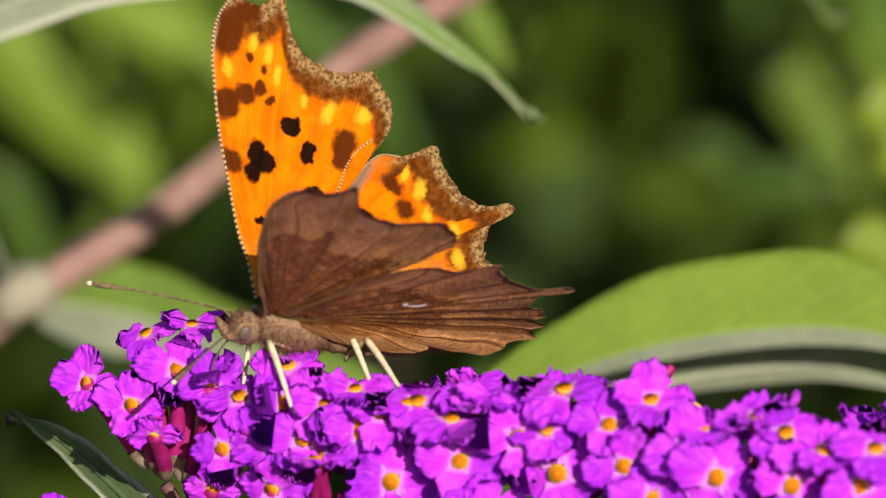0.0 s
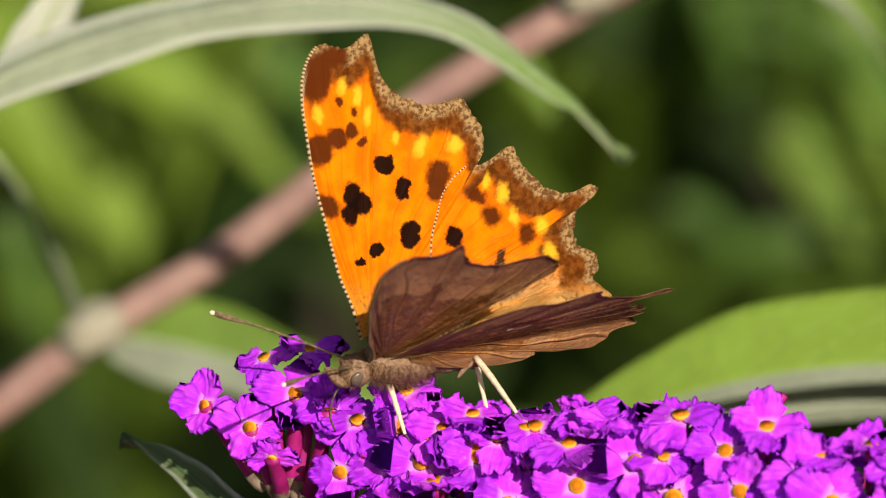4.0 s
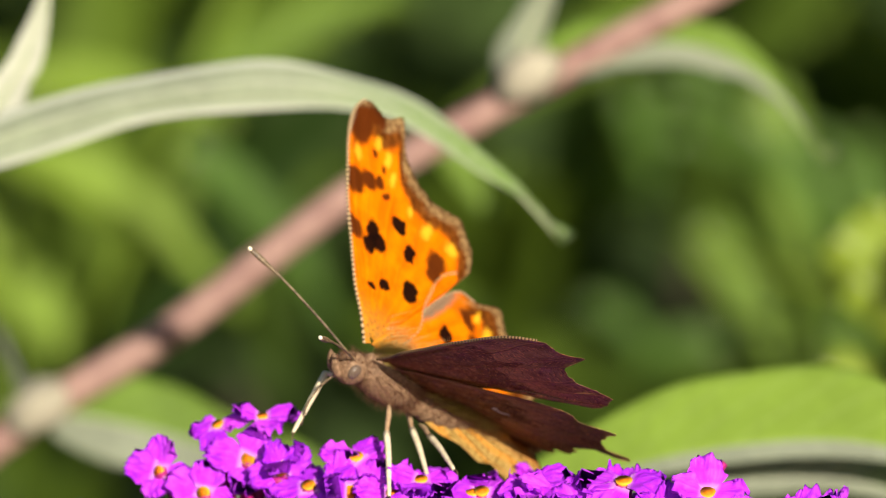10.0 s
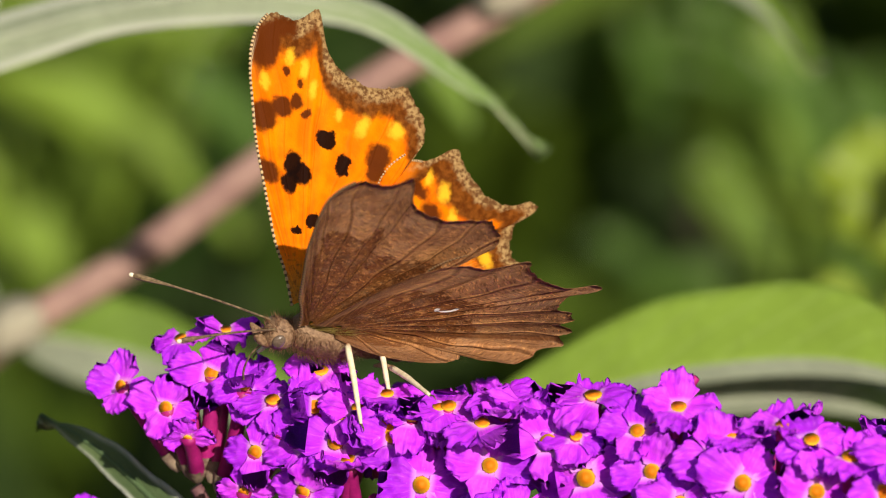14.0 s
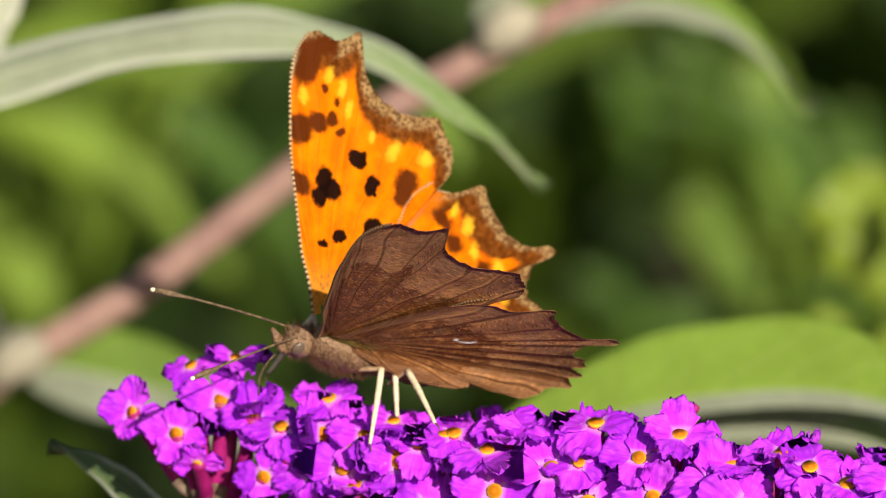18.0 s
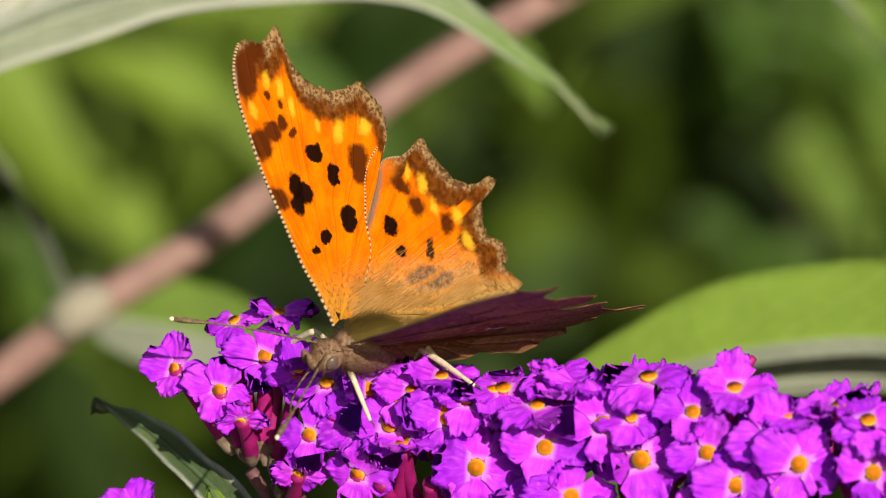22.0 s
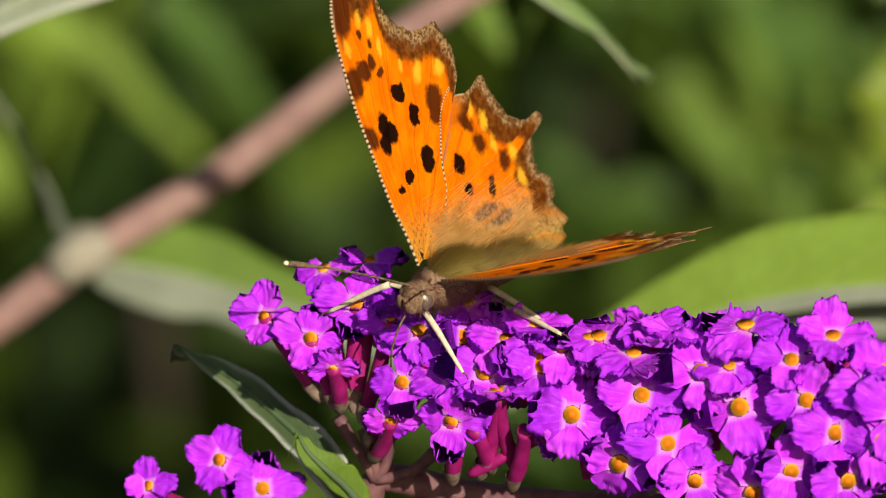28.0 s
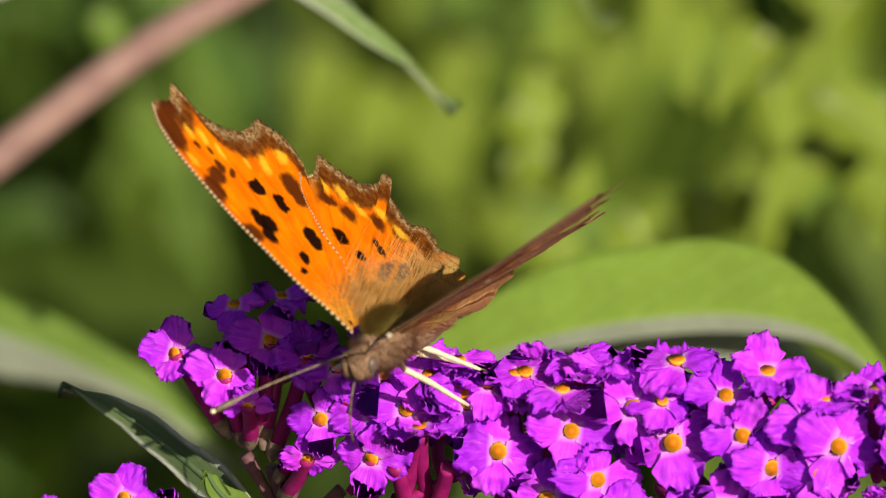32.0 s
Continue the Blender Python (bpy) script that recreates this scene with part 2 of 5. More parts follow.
LINE_R2 = [(10.4, 108.0, -15.1), (18.0, 108.0, -13.1), (26.1, 108.0, -11.9), (33.8, 108.0, -11.5), (39.6, 108.0, -12.5), (46.2, 108.0, -14.8), (53.3, 108.0, -18.9)]
LINE_K = [(-20.4, 14.0, -14.1), (-23.3, 16.0, -9.3), (-27.7, 20.0, -5.6), (-33.0, 25.0, -2.2), (-37.8, 29.0, -0.2)]
LINE_J = [(-20.2, 14.0, -12.5), (-21.9, 13.0, -10.3), (-23.7, 12.0, -8.5), (-25.2, 12.0, -7.0), (-26.1, 12.5, -5.5)]
LINE_STEM = [(-114.5, 200.0, -68.1), (-84.2, 200.0, -38.7), (-67.7, 200.0, -28.0), (-54.4, 200.0, -18.4), (-40.3, 200.0, -9.7), (-19.4, 200.0, 6.4), (-4.7, 200.0, 15.3), (14.0, 200.0, 25.6), (31.5, 200.0, 34.9)]
NODE_A = (-55.9, 198.0, -18.6)
NODE_B = (0.8, 198.0, 20.2)
STEM_LEAVES = (
    ([(-57.7, 200.0, -17.7), (-60.0, 200.0, -11.8), (-63.5, 200.0, -4.5), (-67.3, 200.0, 1.1), (-73.2, 200.0, 5.3)], (3.5, 3.5), (-0.5, 0.6, 0.6), (0.5, -0.3, -0.6), (LEAF_TOP, LEAF_UNDER)),
    ([(-54.5, 200.0, -19.7), (-46.0, 200.0, -21.0), (-37.5, 200.0, -23.3), (-27.0, 200.0, -26.9), (-15.3, 200.0, -32.8), (-5.5, 200.0, -40.8)], (6, 5), (0.1, 0.5, 1), (0, -0.5, -1), (LEAF_TOP, LEAF_UNDER)),
    ([(1.1, 200.0, 20.5), (9.5, 200.0, 23.5), (20.5, 200.0, 23.1), (28.9, 200.0, 18.6), (34.8, 200.0, 10.1)], (4, 3), (0.2, 0.5, 1), (0, -0.5, -1), (LEAF_TOP, LEAF_UNDER)),
    ([(-0.8, 200.0, 19.2), (0.1, 200.0, 23.8), (2.7, 200.0, 29.0), (6.9, 200.0, 35.5)], (3, 3), (1, 0.4, 0.3), (-1, 0.2, 0), (LEAF_UNDER, LEAF_UNDER)),
    ([(-57.2, 120.0, 19.7), (-53.0, 120.0, 26.3), (-50.0, 120.0, 31.7), (-47.6, 120.0, 39.4)], (3.4, 3.4), (1, 0.3, 0.3), (-1, -0.3, -0.2), (LEAF_FELT_SUNLIT, LEAF_FELT_SUNLIT)),
)
LEAVES_NEAR_SIDE = (
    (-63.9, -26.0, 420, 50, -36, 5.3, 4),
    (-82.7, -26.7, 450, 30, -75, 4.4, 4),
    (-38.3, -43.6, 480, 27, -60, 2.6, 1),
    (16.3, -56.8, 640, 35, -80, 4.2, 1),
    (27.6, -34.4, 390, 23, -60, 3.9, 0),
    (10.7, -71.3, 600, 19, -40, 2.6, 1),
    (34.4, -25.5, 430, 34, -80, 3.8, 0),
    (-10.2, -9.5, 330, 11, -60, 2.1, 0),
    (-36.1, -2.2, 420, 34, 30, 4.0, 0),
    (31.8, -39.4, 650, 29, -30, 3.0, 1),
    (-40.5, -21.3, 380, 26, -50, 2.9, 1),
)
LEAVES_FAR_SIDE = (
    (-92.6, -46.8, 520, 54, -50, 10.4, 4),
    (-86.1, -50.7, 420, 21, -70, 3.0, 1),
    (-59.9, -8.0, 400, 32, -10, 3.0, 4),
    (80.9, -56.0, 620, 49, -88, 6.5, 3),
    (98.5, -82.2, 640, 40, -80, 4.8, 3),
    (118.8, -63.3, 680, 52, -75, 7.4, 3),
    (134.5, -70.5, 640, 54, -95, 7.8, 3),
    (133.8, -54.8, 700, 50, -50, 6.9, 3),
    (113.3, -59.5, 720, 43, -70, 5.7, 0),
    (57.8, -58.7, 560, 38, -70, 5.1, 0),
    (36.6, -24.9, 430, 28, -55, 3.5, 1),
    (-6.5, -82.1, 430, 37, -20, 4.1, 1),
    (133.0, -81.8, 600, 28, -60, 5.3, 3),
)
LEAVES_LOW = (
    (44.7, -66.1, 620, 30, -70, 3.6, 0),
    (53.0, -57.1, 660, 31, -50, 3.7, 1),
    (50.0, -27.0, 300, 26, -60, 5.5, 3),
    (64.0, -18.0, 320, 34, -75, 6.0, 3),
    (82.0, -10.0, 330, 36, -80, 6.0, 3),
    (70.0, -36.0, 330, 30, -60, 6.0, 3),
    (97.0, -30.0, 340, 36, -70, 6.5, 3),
)
VIEW = Vector((24.0, -680.0, 120.0))
FAR_LEAVES = LEAVES_NEAR_SIDE + LEAVES_FAR_SIDE + LEAVES_LOW
FLORETS_TIP = (
    (-24.8, 9.9, 3.7, -0.2, 0.2, 1),
    (-20.8, 10.3, 6.7, 0, 0.5, 1.05),
    (-16.6, 6.1, 0.4, -0.1, 0.15, 1),
    (-1.6, 0.1, -1.4, 0, 0.1, 1.08),
    (4.5, -2.3, 0.7, 0.1, 0.35, 1),
    (9.7, -4.3, 3.1, 0, 0.5, 1.05),
    (13.0, -5.7, 0.3, 0, 0.15, 1.15),
    (18.8, -8.0, 1.3, 0, 0.2, 1),
    (21.2, -9.0, -1.3, 0.2, 0, 1),
    (17.4, -7.4, -5.0, 0.2, -0.1, 1),
    (2.6, -1.4, -5.5, -0.1, 0, 1.1),
    (6.7, -3.2, -3.4, 0.3, 0.2, 1),
    (-8.1, 2.7, -0.0, -0.1, 0.9, 1),
    (-29.0, 12.6, 5.2, -0.55, 0.3, 0.9),
    (-23.7, 13.4, 9.3, -0.4, 0.9, 0.9),
)
FLORETS_FRONT = (
    (-19.6, 12.4, 10.2, 0.1, 1.2, 0.9),
    (-17.8, 8.7, 5.9, 0.2, 0.6, 0.9),
    (-22.8, 8.6, 1.3, -0.2, -0.8, 0.7),
    (-17.7, 6.6, -3.2, -0.2, -0.5, 0.8),
    (-12.2, 4.4, -2.8, -0.3, 0, 0.9),
    (-8.7, 3.8, 4.2, -0.2, 0.6, 0.9),
    (-4.2, 1.2, 2.6, -0.1, 0.5, 0.9),
    (0.0, 1.0, 5.2, 0, 1, 0.95),
    (5.7, -0.4, 6.4, 0, 1, 0.95),
    (13.6, -3.2, 6.9, 0, 1.3, 1.1),
    (21.1, -6.5, 6.5, 0.1, 0.8, 1),
    (24.4, -10.2, 3.1, 0.2, 0.3, 1),
    (9.2, -3.9, -6.5, 0, -0.2, 0.95),
    (14.1, -5.8, -7.2, 0.1, -0.2, 1),
    (22.3, -9.3, -5.5, 0.2, -0.1, 1),
)
FLORETS_SHOULDER = (
    (25.2, -10.6, -1.8, 0.1, 0.1, 1),
    (8.2, -1.9, 5.7, 0.2, 0.9, 0.9),
    (17.5, -6.4, 4.5, 0, 0.6, 0.9),
    (12.1, -4.9, 3.7, 0.1, 0.7, 0.8),
    (26.7, -11.2, 0.9, 0, 0.2, 1.05),
    (30.2, -10.8, 5.6, 0.1, 1, 1),
    (32.6, -12.3, 4.7, 0.1, 0.7, 1),
    (35.9, -14.4, 3.6, 0, 0.7, 1),
    (40.1, -15.9, 3.9, 0.1, 0.8, 1),
    (33.0, -13.7, 0.6, 0.2, 0.2, 1),
    (38.7, -16.0, 1.0, 0.1, 0.2, 1),
    (25.8, -9.6, 4.7, 0, 0.8, 0.9),
    (-15.1, 6.8, 4.8, -0.1, 0.7, 1.05),
    (-10.8, 6.9, 7.4, 0, 0.9, 0.95),
    (-17.7, 9.3, 6.9, -0.1, 1, 0.9),
)
FLORETS_MIDDLE = (
    (-7.3, 3.5, 4.6, 0.1, 0.8, 0.95),
    (-4.8, 1.7, 3.4, 0, 0.5, 1),
    (-9.3, 3.2, 1.8, -0.1, 0.3, 1),
    (-2.5, 1.3, 4.2, 0.1, 0.9, 0.9),
    (-11.4, 5.2, 4.6, 0.4, 0.3, 0.9),
    (0.8, 0.8, 5.3, 0, 0.8, 0.95),
    (3.8, -1.2, 4.1, 0.1, 0.9, 0.95),
    (-4.8, 3.4, 5.9, 0, 1.2, 0.9),
    (-12.4, 4.5, 1.6, -0.2, 0.1, 1),
    (-33.2, 15.0, -8.3, -0.3, 0.3, 0.95),
    (-29.4, 15.0, -10.9, 0.1, 0.2, 1),
    (-39.6, 15.0, -10.7, -0.5, 0.6, 0.8),
)
FLORETS = FLORETS_TIP + FLORETS_FRONT + FLORETS_SHOULDER + FLORETS_MIDDLE
SLANT = -0.4
SHRUB_EDGE = 0.091
TUBES = (
    ((-24.8, 9.9, 3.7), (-22.8, 13.1, -3.0)),
    ((-29.0, 12.6, 5.2), (-24.1, 13.6, -2.4)),
    ((-20.8, 10.3, 6.7), (-21.7, 12.7, -2.7)),
    ((-23.6, 12.7, 8.3), (-22.3, 12.9, -2.2)),
    ((-22.8, 8.6, 1.3), (-22.3, 12.9, -3.3)),
    ((-19.6, 11.9, 9.5), (-21.0, 12.4, -3.2)),
    ((-16.6, 6.1, 0.4), (-19.8, 12.1, -6.2)),
    ((-17.8, 8.4, 5.5), (-20.3, 12.1, -4.1)),
    ((-17.7, 6.6, -3.2), (-19.3, 12.1, -7.7)),
    ((-14.2, 5.2, 2.4), (-17.2, 10.9, -3.9)),
    ((-10.7, 4.2, 3.6), (-13.7, 9.5, -2.6)),
    ((-7.9, 2.7, -0.2), (-9.7, 8.3, -8.5)),
    ((-12.2, 4.4, -2.8), (-12.2, 9.4, -9.2)),
    ((-5.7, 1.8, -3.1), (-6.9, 7.3, -9.4)),
    ((-10.2, 3.6, -3.4), (-8.7, 7.9, -7.9)),
)
LINE_AXIS = [(-20.5, 18.0, -26.4), (-20.2, 17.0, -18.3), (-19.7, 16.5, -13.0), (-19.2, 16.0, -10.3), (-16.4, 17.0, -10.5), (-9.7, 18.0, -12.3), (0.5, 14.0, -12.5), (13.0, 9.0, -11.5), (32.8, 1.0, -11.0), (61.4, -12.0, -10.0)]
STALKS = (
    ((-19.2, 15.0, -10.1), (-22.5, 14.0, -4.2), 0.6),
    ((-19.2, 15.0, -10.1), (-20.2, 14.0, -5.3), 0.6),
    ((-19.2, 15.0, -10.1), (-17.9, 14.0, -5.3), 0.6),
    ((-19.2, 15.0, -10.1), (-13.8, 14.0, -7.4), 0.6),
)
HIPS = {'L2': (-4, 1.3, -3.2), 'L3': (-8.5, 1.4, -3.6), 'R2': (-2.0, -1.3, -3.2), 'R3': (-8.5, -1.4, -3.6)}

# ---- leaves ----
def leaf_mesh(line, width, up, near=(0, 0, -1), wave=0.0, seed=0.0, n=40, sharp=0.6, tip=0.0):
    """A leaf as a curved blade. line: points of the midrib, width: half widths of the two halves,
    up and near: the directions in which the two halves spread from the midrib."""
    bm = bmesh.new()
    la, lu = bm.verts.layers.float.new("along"), bm.verts.layers.float.new("across")
    pts = spline(line, n)
    K = 6
    rows, al, ac = [], [], []
    for i, p in enumerate(pts):
        s = i / (n - 1)
        w = (math.sin(math.pi * min(1, (0.06 + 0.94 * s)) ** sharp) + tip * (1 - s)) if s < 1 else 0.0
        row = []
        for k in range(-K, K + 1):
            t = k / K
            d = Vector(up) if t > 0 else Vector(near)
            hw = width[0] if t > 0 else width[1]
            off = d.normalized() * abs(t) * hw * max(w, 0.004)
            off += Vector((0, 0, 1)) * wave * hw * abs(t) * noise.noise(Vector((s * 7, t * 1.3, seed)))
            row.append((p + off) * MM)
        rows.append(row)
        al.append([s] * (2 * K + 1))
        ac.append([k / K for k in range(-K, K + 1)])
    grid(bm, rows, 0, False, ((la, al), (lu, ac)))
    return bm


def leaf(name, line, width, up, near, top, label, category="leaf", group="", wave=0.3, seed=0.0, near_mat=None, sharp=0.6, n=40, tip=0.0, rib_mat=None, parent=None):
    bm = leaf_mesh(line, width, up, near, wave, seed, n, sharp, tip)
    lu = bm.verts.layers.float["across"]
    if near_mat:
        for fc in bm.faces:
            fc.material_index = 1 if sum(v[lu] for v in fc.verts) < 0 else 0
    bm.normal_update()
    bmesh.ops.solidify(bm, geom=bm.faces[:], thickness=0.35 * MM)
    me = bpy.data.meshes.new(name)
    bm.to_mesh(me)
    bm.free()
    me.materials.append(top)
    me.materials.append(near_mat or top)
    for p in me.polygons:
        p.use_smooth = True
    ob = new(name, me)
    rib = bmesh.new()
    pts = spline(line, 16)
    tube(rib, [p * MM for p in pts], [(0.45 - 0.02 * k) * MM for k in range(16)], 6)
    part("midrib", rib, rib_mat or RIB, ob, "midrib")
    if parent:
        ob.parent = parent
        ob["label"] = label
        return ob
    return tagged(ob, label, category, group)


# the two nearer leaves behind the flower spike
leaf("drooping_leaf", LINE_L, (3.0, 3.2), (0, 0.8, 0.6), (0, -0.25, -1), LEAF_FELT,
     "long arching green leaf with a pale felted underside", near_mat=LEAF_FELT, seed=1.0)
leaf("broad_leaf", LINE_R, (8.3, 1.9), (-0.05, 0.5, 1.0), (0, -0.6, -1), LEAF_MATT,
     "broad bright green leaf with a curled grey felted edge", near_mat=LEAF_UNDER, seed=2.0, wave=0.06, sharp=1.2)
leaf("curled_leaf", LINE_R2, (5.5, 1.5), (0, 0.4, 1.0), (0, -0.4, -1), LEAF_FELT,
     "grey-green leaf with a pale felted edge under the broad leaf", near_mat=LEAF_UNDER, seed=2.6, wave=0.06, sharp=0.8)
# the dark leaf under the tip of the spike
leaf("small_leaf", LINE_K, (2.1, 1.8), (0.5, 0.35, 0.8), (-0.6, -0.2, -0.8), LEAF_K,
     "dark green leaf with a pale tip below the flower spike", seed=3.0, sharp=0.7, rib_mat=STEM_GREEN)
leaf("small_leaf", LINE_J, (1.9, 1.7), (0.8, 0.2, 0.3), (-0.8, -0.2, 0.1), LEAF_TOP,
     "small light green leaf at the foot of the flower spike", seed=6.0, sharp=0.8, rib_mat=STEM_GREEN)

# ---- the stem behind, with its nodes and leaves ----
BARK = plain("dark_bark", (0.03, 0.022, 0.015), (0.07, 0.05, 0.035), 120, 0.9, 0.5, 0.001)
stem = new("stem")
tagged(stem, "pinkish brown woody stem with pale leaf nodes", "stem")
bm = bmesh.new()
pts = spline(LINE_STEM, 40)
tube(bm, [p * MM for p in pts], [(2.3 - 0.5 * i / 39) * MM for i in range(40)], 14)
part("shoot", bm, STEM, stem)
bm = bmesh.new()
foot = pts[0]
tube(bm, [p * MM for p in spline([foot, foot + Vector((-60, 10, -120)), foot + Vector((-110, 20, -420)), Vector((foot.x - 120, foot.y + 25, -1000))], 20)], [2.4 * MM + 0.1 * MM * i for i in range(20)], 10)
part("lower_stem", bm, STEM, stem)
PALE = plain("pale_node_bark", (0.27, 0.235, 0.17), (0.36, 0.32, 0.23), 300, 0.8)
for c in (NODE_A, NODE_B):
    bm = bmesh.new()
    blob(bm, Vector(c) * MM, (4.2 * MM, 2.8 * MM, 2.8 * MM), Matrix.Rotation(radians(-35), 3, "Y"), 0.25, c[0])
    part("node", bm, PALE, stem)
for i, (ln, wid, up, near, mats) in enumerate(STEM_LEAVES):
    leaf("leaf", ln, wid, up, near, mats[0], "long blurred green leaf", near_mat=mats[1], seed=4.0 + i, parent=stem)

# ---- far foliage ----
bush = new("bush")
bush.location = (0.0, 0.0, 0.0)
tagged(bush, "leafy green bush out of focus behind the flower", "bush")
for k, (bx, by) in enumerate(((-0.12, 1.66), (0.02, 1.75), (0.15, 1.7))):
    bm = bmesh.new()
    tube(bm, spline([(bx * 0.4, by + 0.05, -1.0), (bx * 0.7, by, -0.55), (bx, by - 0.06, -0.2), (bx * 1.3, by - 0.1, 0.05)], 14), [0.007 - 0.0004 * i for i in range(14)], 8)
    part("branch", bm, BARK, bush, "thin dark branch")
rng = random.Random(5)
def clumps(rows):
    """The leaves of the bush; the wide tufts are several smaller leaves each."""
    for x, z, y, ln, ang, wd, m in rows:
        if m == 3 or (y > 550 and ln > 25):
            for k in range(7 if m == 3 else 4):
                s = rng.uniform(-0.5, 0.5) * ln
                a = radians(ang)
                off = rng.gauss(0, 0.9) * wd
                yield (x + s * math.cos(a) - off * math.sin(a), z + s * math.sin(a) + off * math.cos(a), y + rng.uniform(-60, 60),
                       ln * rng.uniform(0.35, 0.6), ang + rng.gauss(0, 38), wd * rng.uniform(0.5, 0.9), rng.choice((m, m, m, m, 0 if m == 3 else 1)))
        else:
            yield x, z, y, ln, ang, wd, m


# the last number picks a leaf colour; 1 has painted shade, 4 painted sun
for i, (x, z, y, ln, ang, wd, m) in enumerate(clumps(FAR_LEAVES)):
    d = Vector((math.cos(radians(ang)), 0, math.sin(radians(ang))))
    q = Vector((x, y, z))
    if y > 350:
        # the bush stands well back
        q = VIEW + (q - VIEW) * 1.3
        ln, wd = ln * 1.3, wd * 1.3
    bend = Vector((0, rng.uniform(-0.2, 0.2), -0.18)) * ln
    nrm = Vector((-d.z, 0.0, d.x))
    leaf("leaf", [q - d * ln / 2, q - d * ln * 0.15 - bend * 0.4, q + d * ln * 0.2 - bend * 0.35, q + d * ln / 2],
         (wd, wd), nrm + Vector((0, 0.45, 0.1)), -nrm + Vector((0, 0.2, 0)), (LEAF_TOP, LEAF_SHADED, LEAF_UNDER, LEAF_LIME, LEAF_SUNLIT)[m],
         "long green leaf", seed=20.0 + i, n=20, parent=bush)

bm = bmesh.new()
rows = [[Vector((x, y, -1.0)) for x in (-400, -40, -8, -2, 2, 8, 40, 400)] for y in (-400, -40, -8, -2, 2, 8, 40, 400)]
grid(bm, rows)
ground = part("ground", bm, plain("dark_soil", (0.03, 0.024, 0.018), (0.07, 0.055, 0.04), 6, 0.95, 0.6, 0.02), None)
tagged(ground, "dark bare soil under the shrub", "ground", kind="structure")

# the dense hedge that closes the view
HEDGE = Nodes("hedge_leaf", 0.6)
HEDGE.b.inputs["Specular IOR Level"].default_value = 0.12
HEDGE.colour(HEDGE.mix(HEDGE.n.new("ShaderNodeNewGeometry").outputs["Random Per Island"],
                       (0.014, 0.030, 0.004), (0.105, 0.16, 0.015)))
HEDGE_MAT = HEDGE.thin(0.25, (0.8, 1.0, 0.3))
bm = bmesh.new()
for i in range(5200):
    c = Vector((rng.uniform(-1.1, 1.1), rng.uniform(1.0, 1.9), rng.uniform(-0.95, 0.75)))
    if noise.noise(c * 5.0 + Vector((3.1, 0, 0))) < -0.12:
        continue
    d = Vector((rng.gauss(0, 1), rng.gauss(0, 0.5), rng.gauss(-0.4, 0.6))).normalized()
    n = Vector((rng.gauss(0, 0.6), -1, rng.gauss(0.6, 0.5))).normalized()
    s = d.cross(n).normalized() * rng.uniform(0.012, 0.022)
    ln = rng.uniform(0.07, 0.13)
    v = [bm.verts.new(c + o) for o in (d * 0, d * ln * 0.35 + s, d * ln + Vector((0, 0, -0.02)), d * ln * 0.35 - s, d * ln * 0.45 + n * 0.006)]
    for a, b in ((0, 1), (1, 2), (2, 3), (3, 0)):
        bm.faces.new((v[a], v[b], v[4]))
hedge = part("hedge", bm, HEDGE_MAT, None)
tagged(hedge, "dense green shrubbery out of focus in the distance", "hedge", kind="stuff")
LIME = Nodes("bright_shrub_leaf", 0.6)
LIME.colour(LIME.mix(LIME.n.new("ShaderNodeNewGeometry").outputs["Random Per Island"], (0.035, 0.075, 0.008), (0.19, 0.265, 0.022)))
LIME_MAT = LIME.thin(0.25, (0.8, 1.0, 0.3))
bm = bmesh.new()
for i in range(900):
    c = Vector((rng.uniform(0.0, 0.55), rng.uniform(0.75, 1.2), rng.uniform(-0.6, 0.25)))
    c.x += SHRUB_EDGE + 0.11 * (c.y - 0.75)
    if noise.noise(c * 9.0) < -0.2:
        continue
    d = Vector((rng.gauss(0, 0.4), rng.gauss(0, 0.4), rng.gauss(-1, 0.5))).normalized()
    n = Vector((rng.gauss(0, 0.5), -1, rng.gauss(0.4, 0.4))).normalized()
    s = d.cross(n).normalized() * rng.uniform(0.006, 0.011)
    ln = rng.uniform(0.04, 0.08)
    v = [bm.verts.new(c + o) for o in (d * 0, d * ln * 0.35 + s, d * ln, d * ln * 0.35 - s, d * ln * 0.45 + n * 0.004)]
    for a, b in ((0, 1), (1, 2), (2, 3), (3, 0)):
        bm.faces.new((v[a], v[b], v[4]))
shrub = part("shrub", bm, LIME_MAT, None)
tagged(shrub, "sunlit yellow-green shrub out of focus behind", "shrub", kind="stuff")
# an added curved sheet whose dark green stands in for shade between the shrubs
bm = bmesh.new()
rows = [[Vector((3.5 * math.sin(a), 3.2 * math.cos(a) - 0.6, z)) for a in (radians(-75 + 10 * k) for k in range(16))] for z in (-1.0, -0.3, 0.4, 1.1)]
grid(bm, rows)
back = part("backdrop", bm, plain("painted_green_shade", (0.012, 0.024, 0.005), (0.05, 0.085, 0.015), 5, 0.9, 0.2, 0.01), None)
tagged(back, "added dark green sheet painted as the deep shade behind the shrubbery", "backdrop", kind="structure")


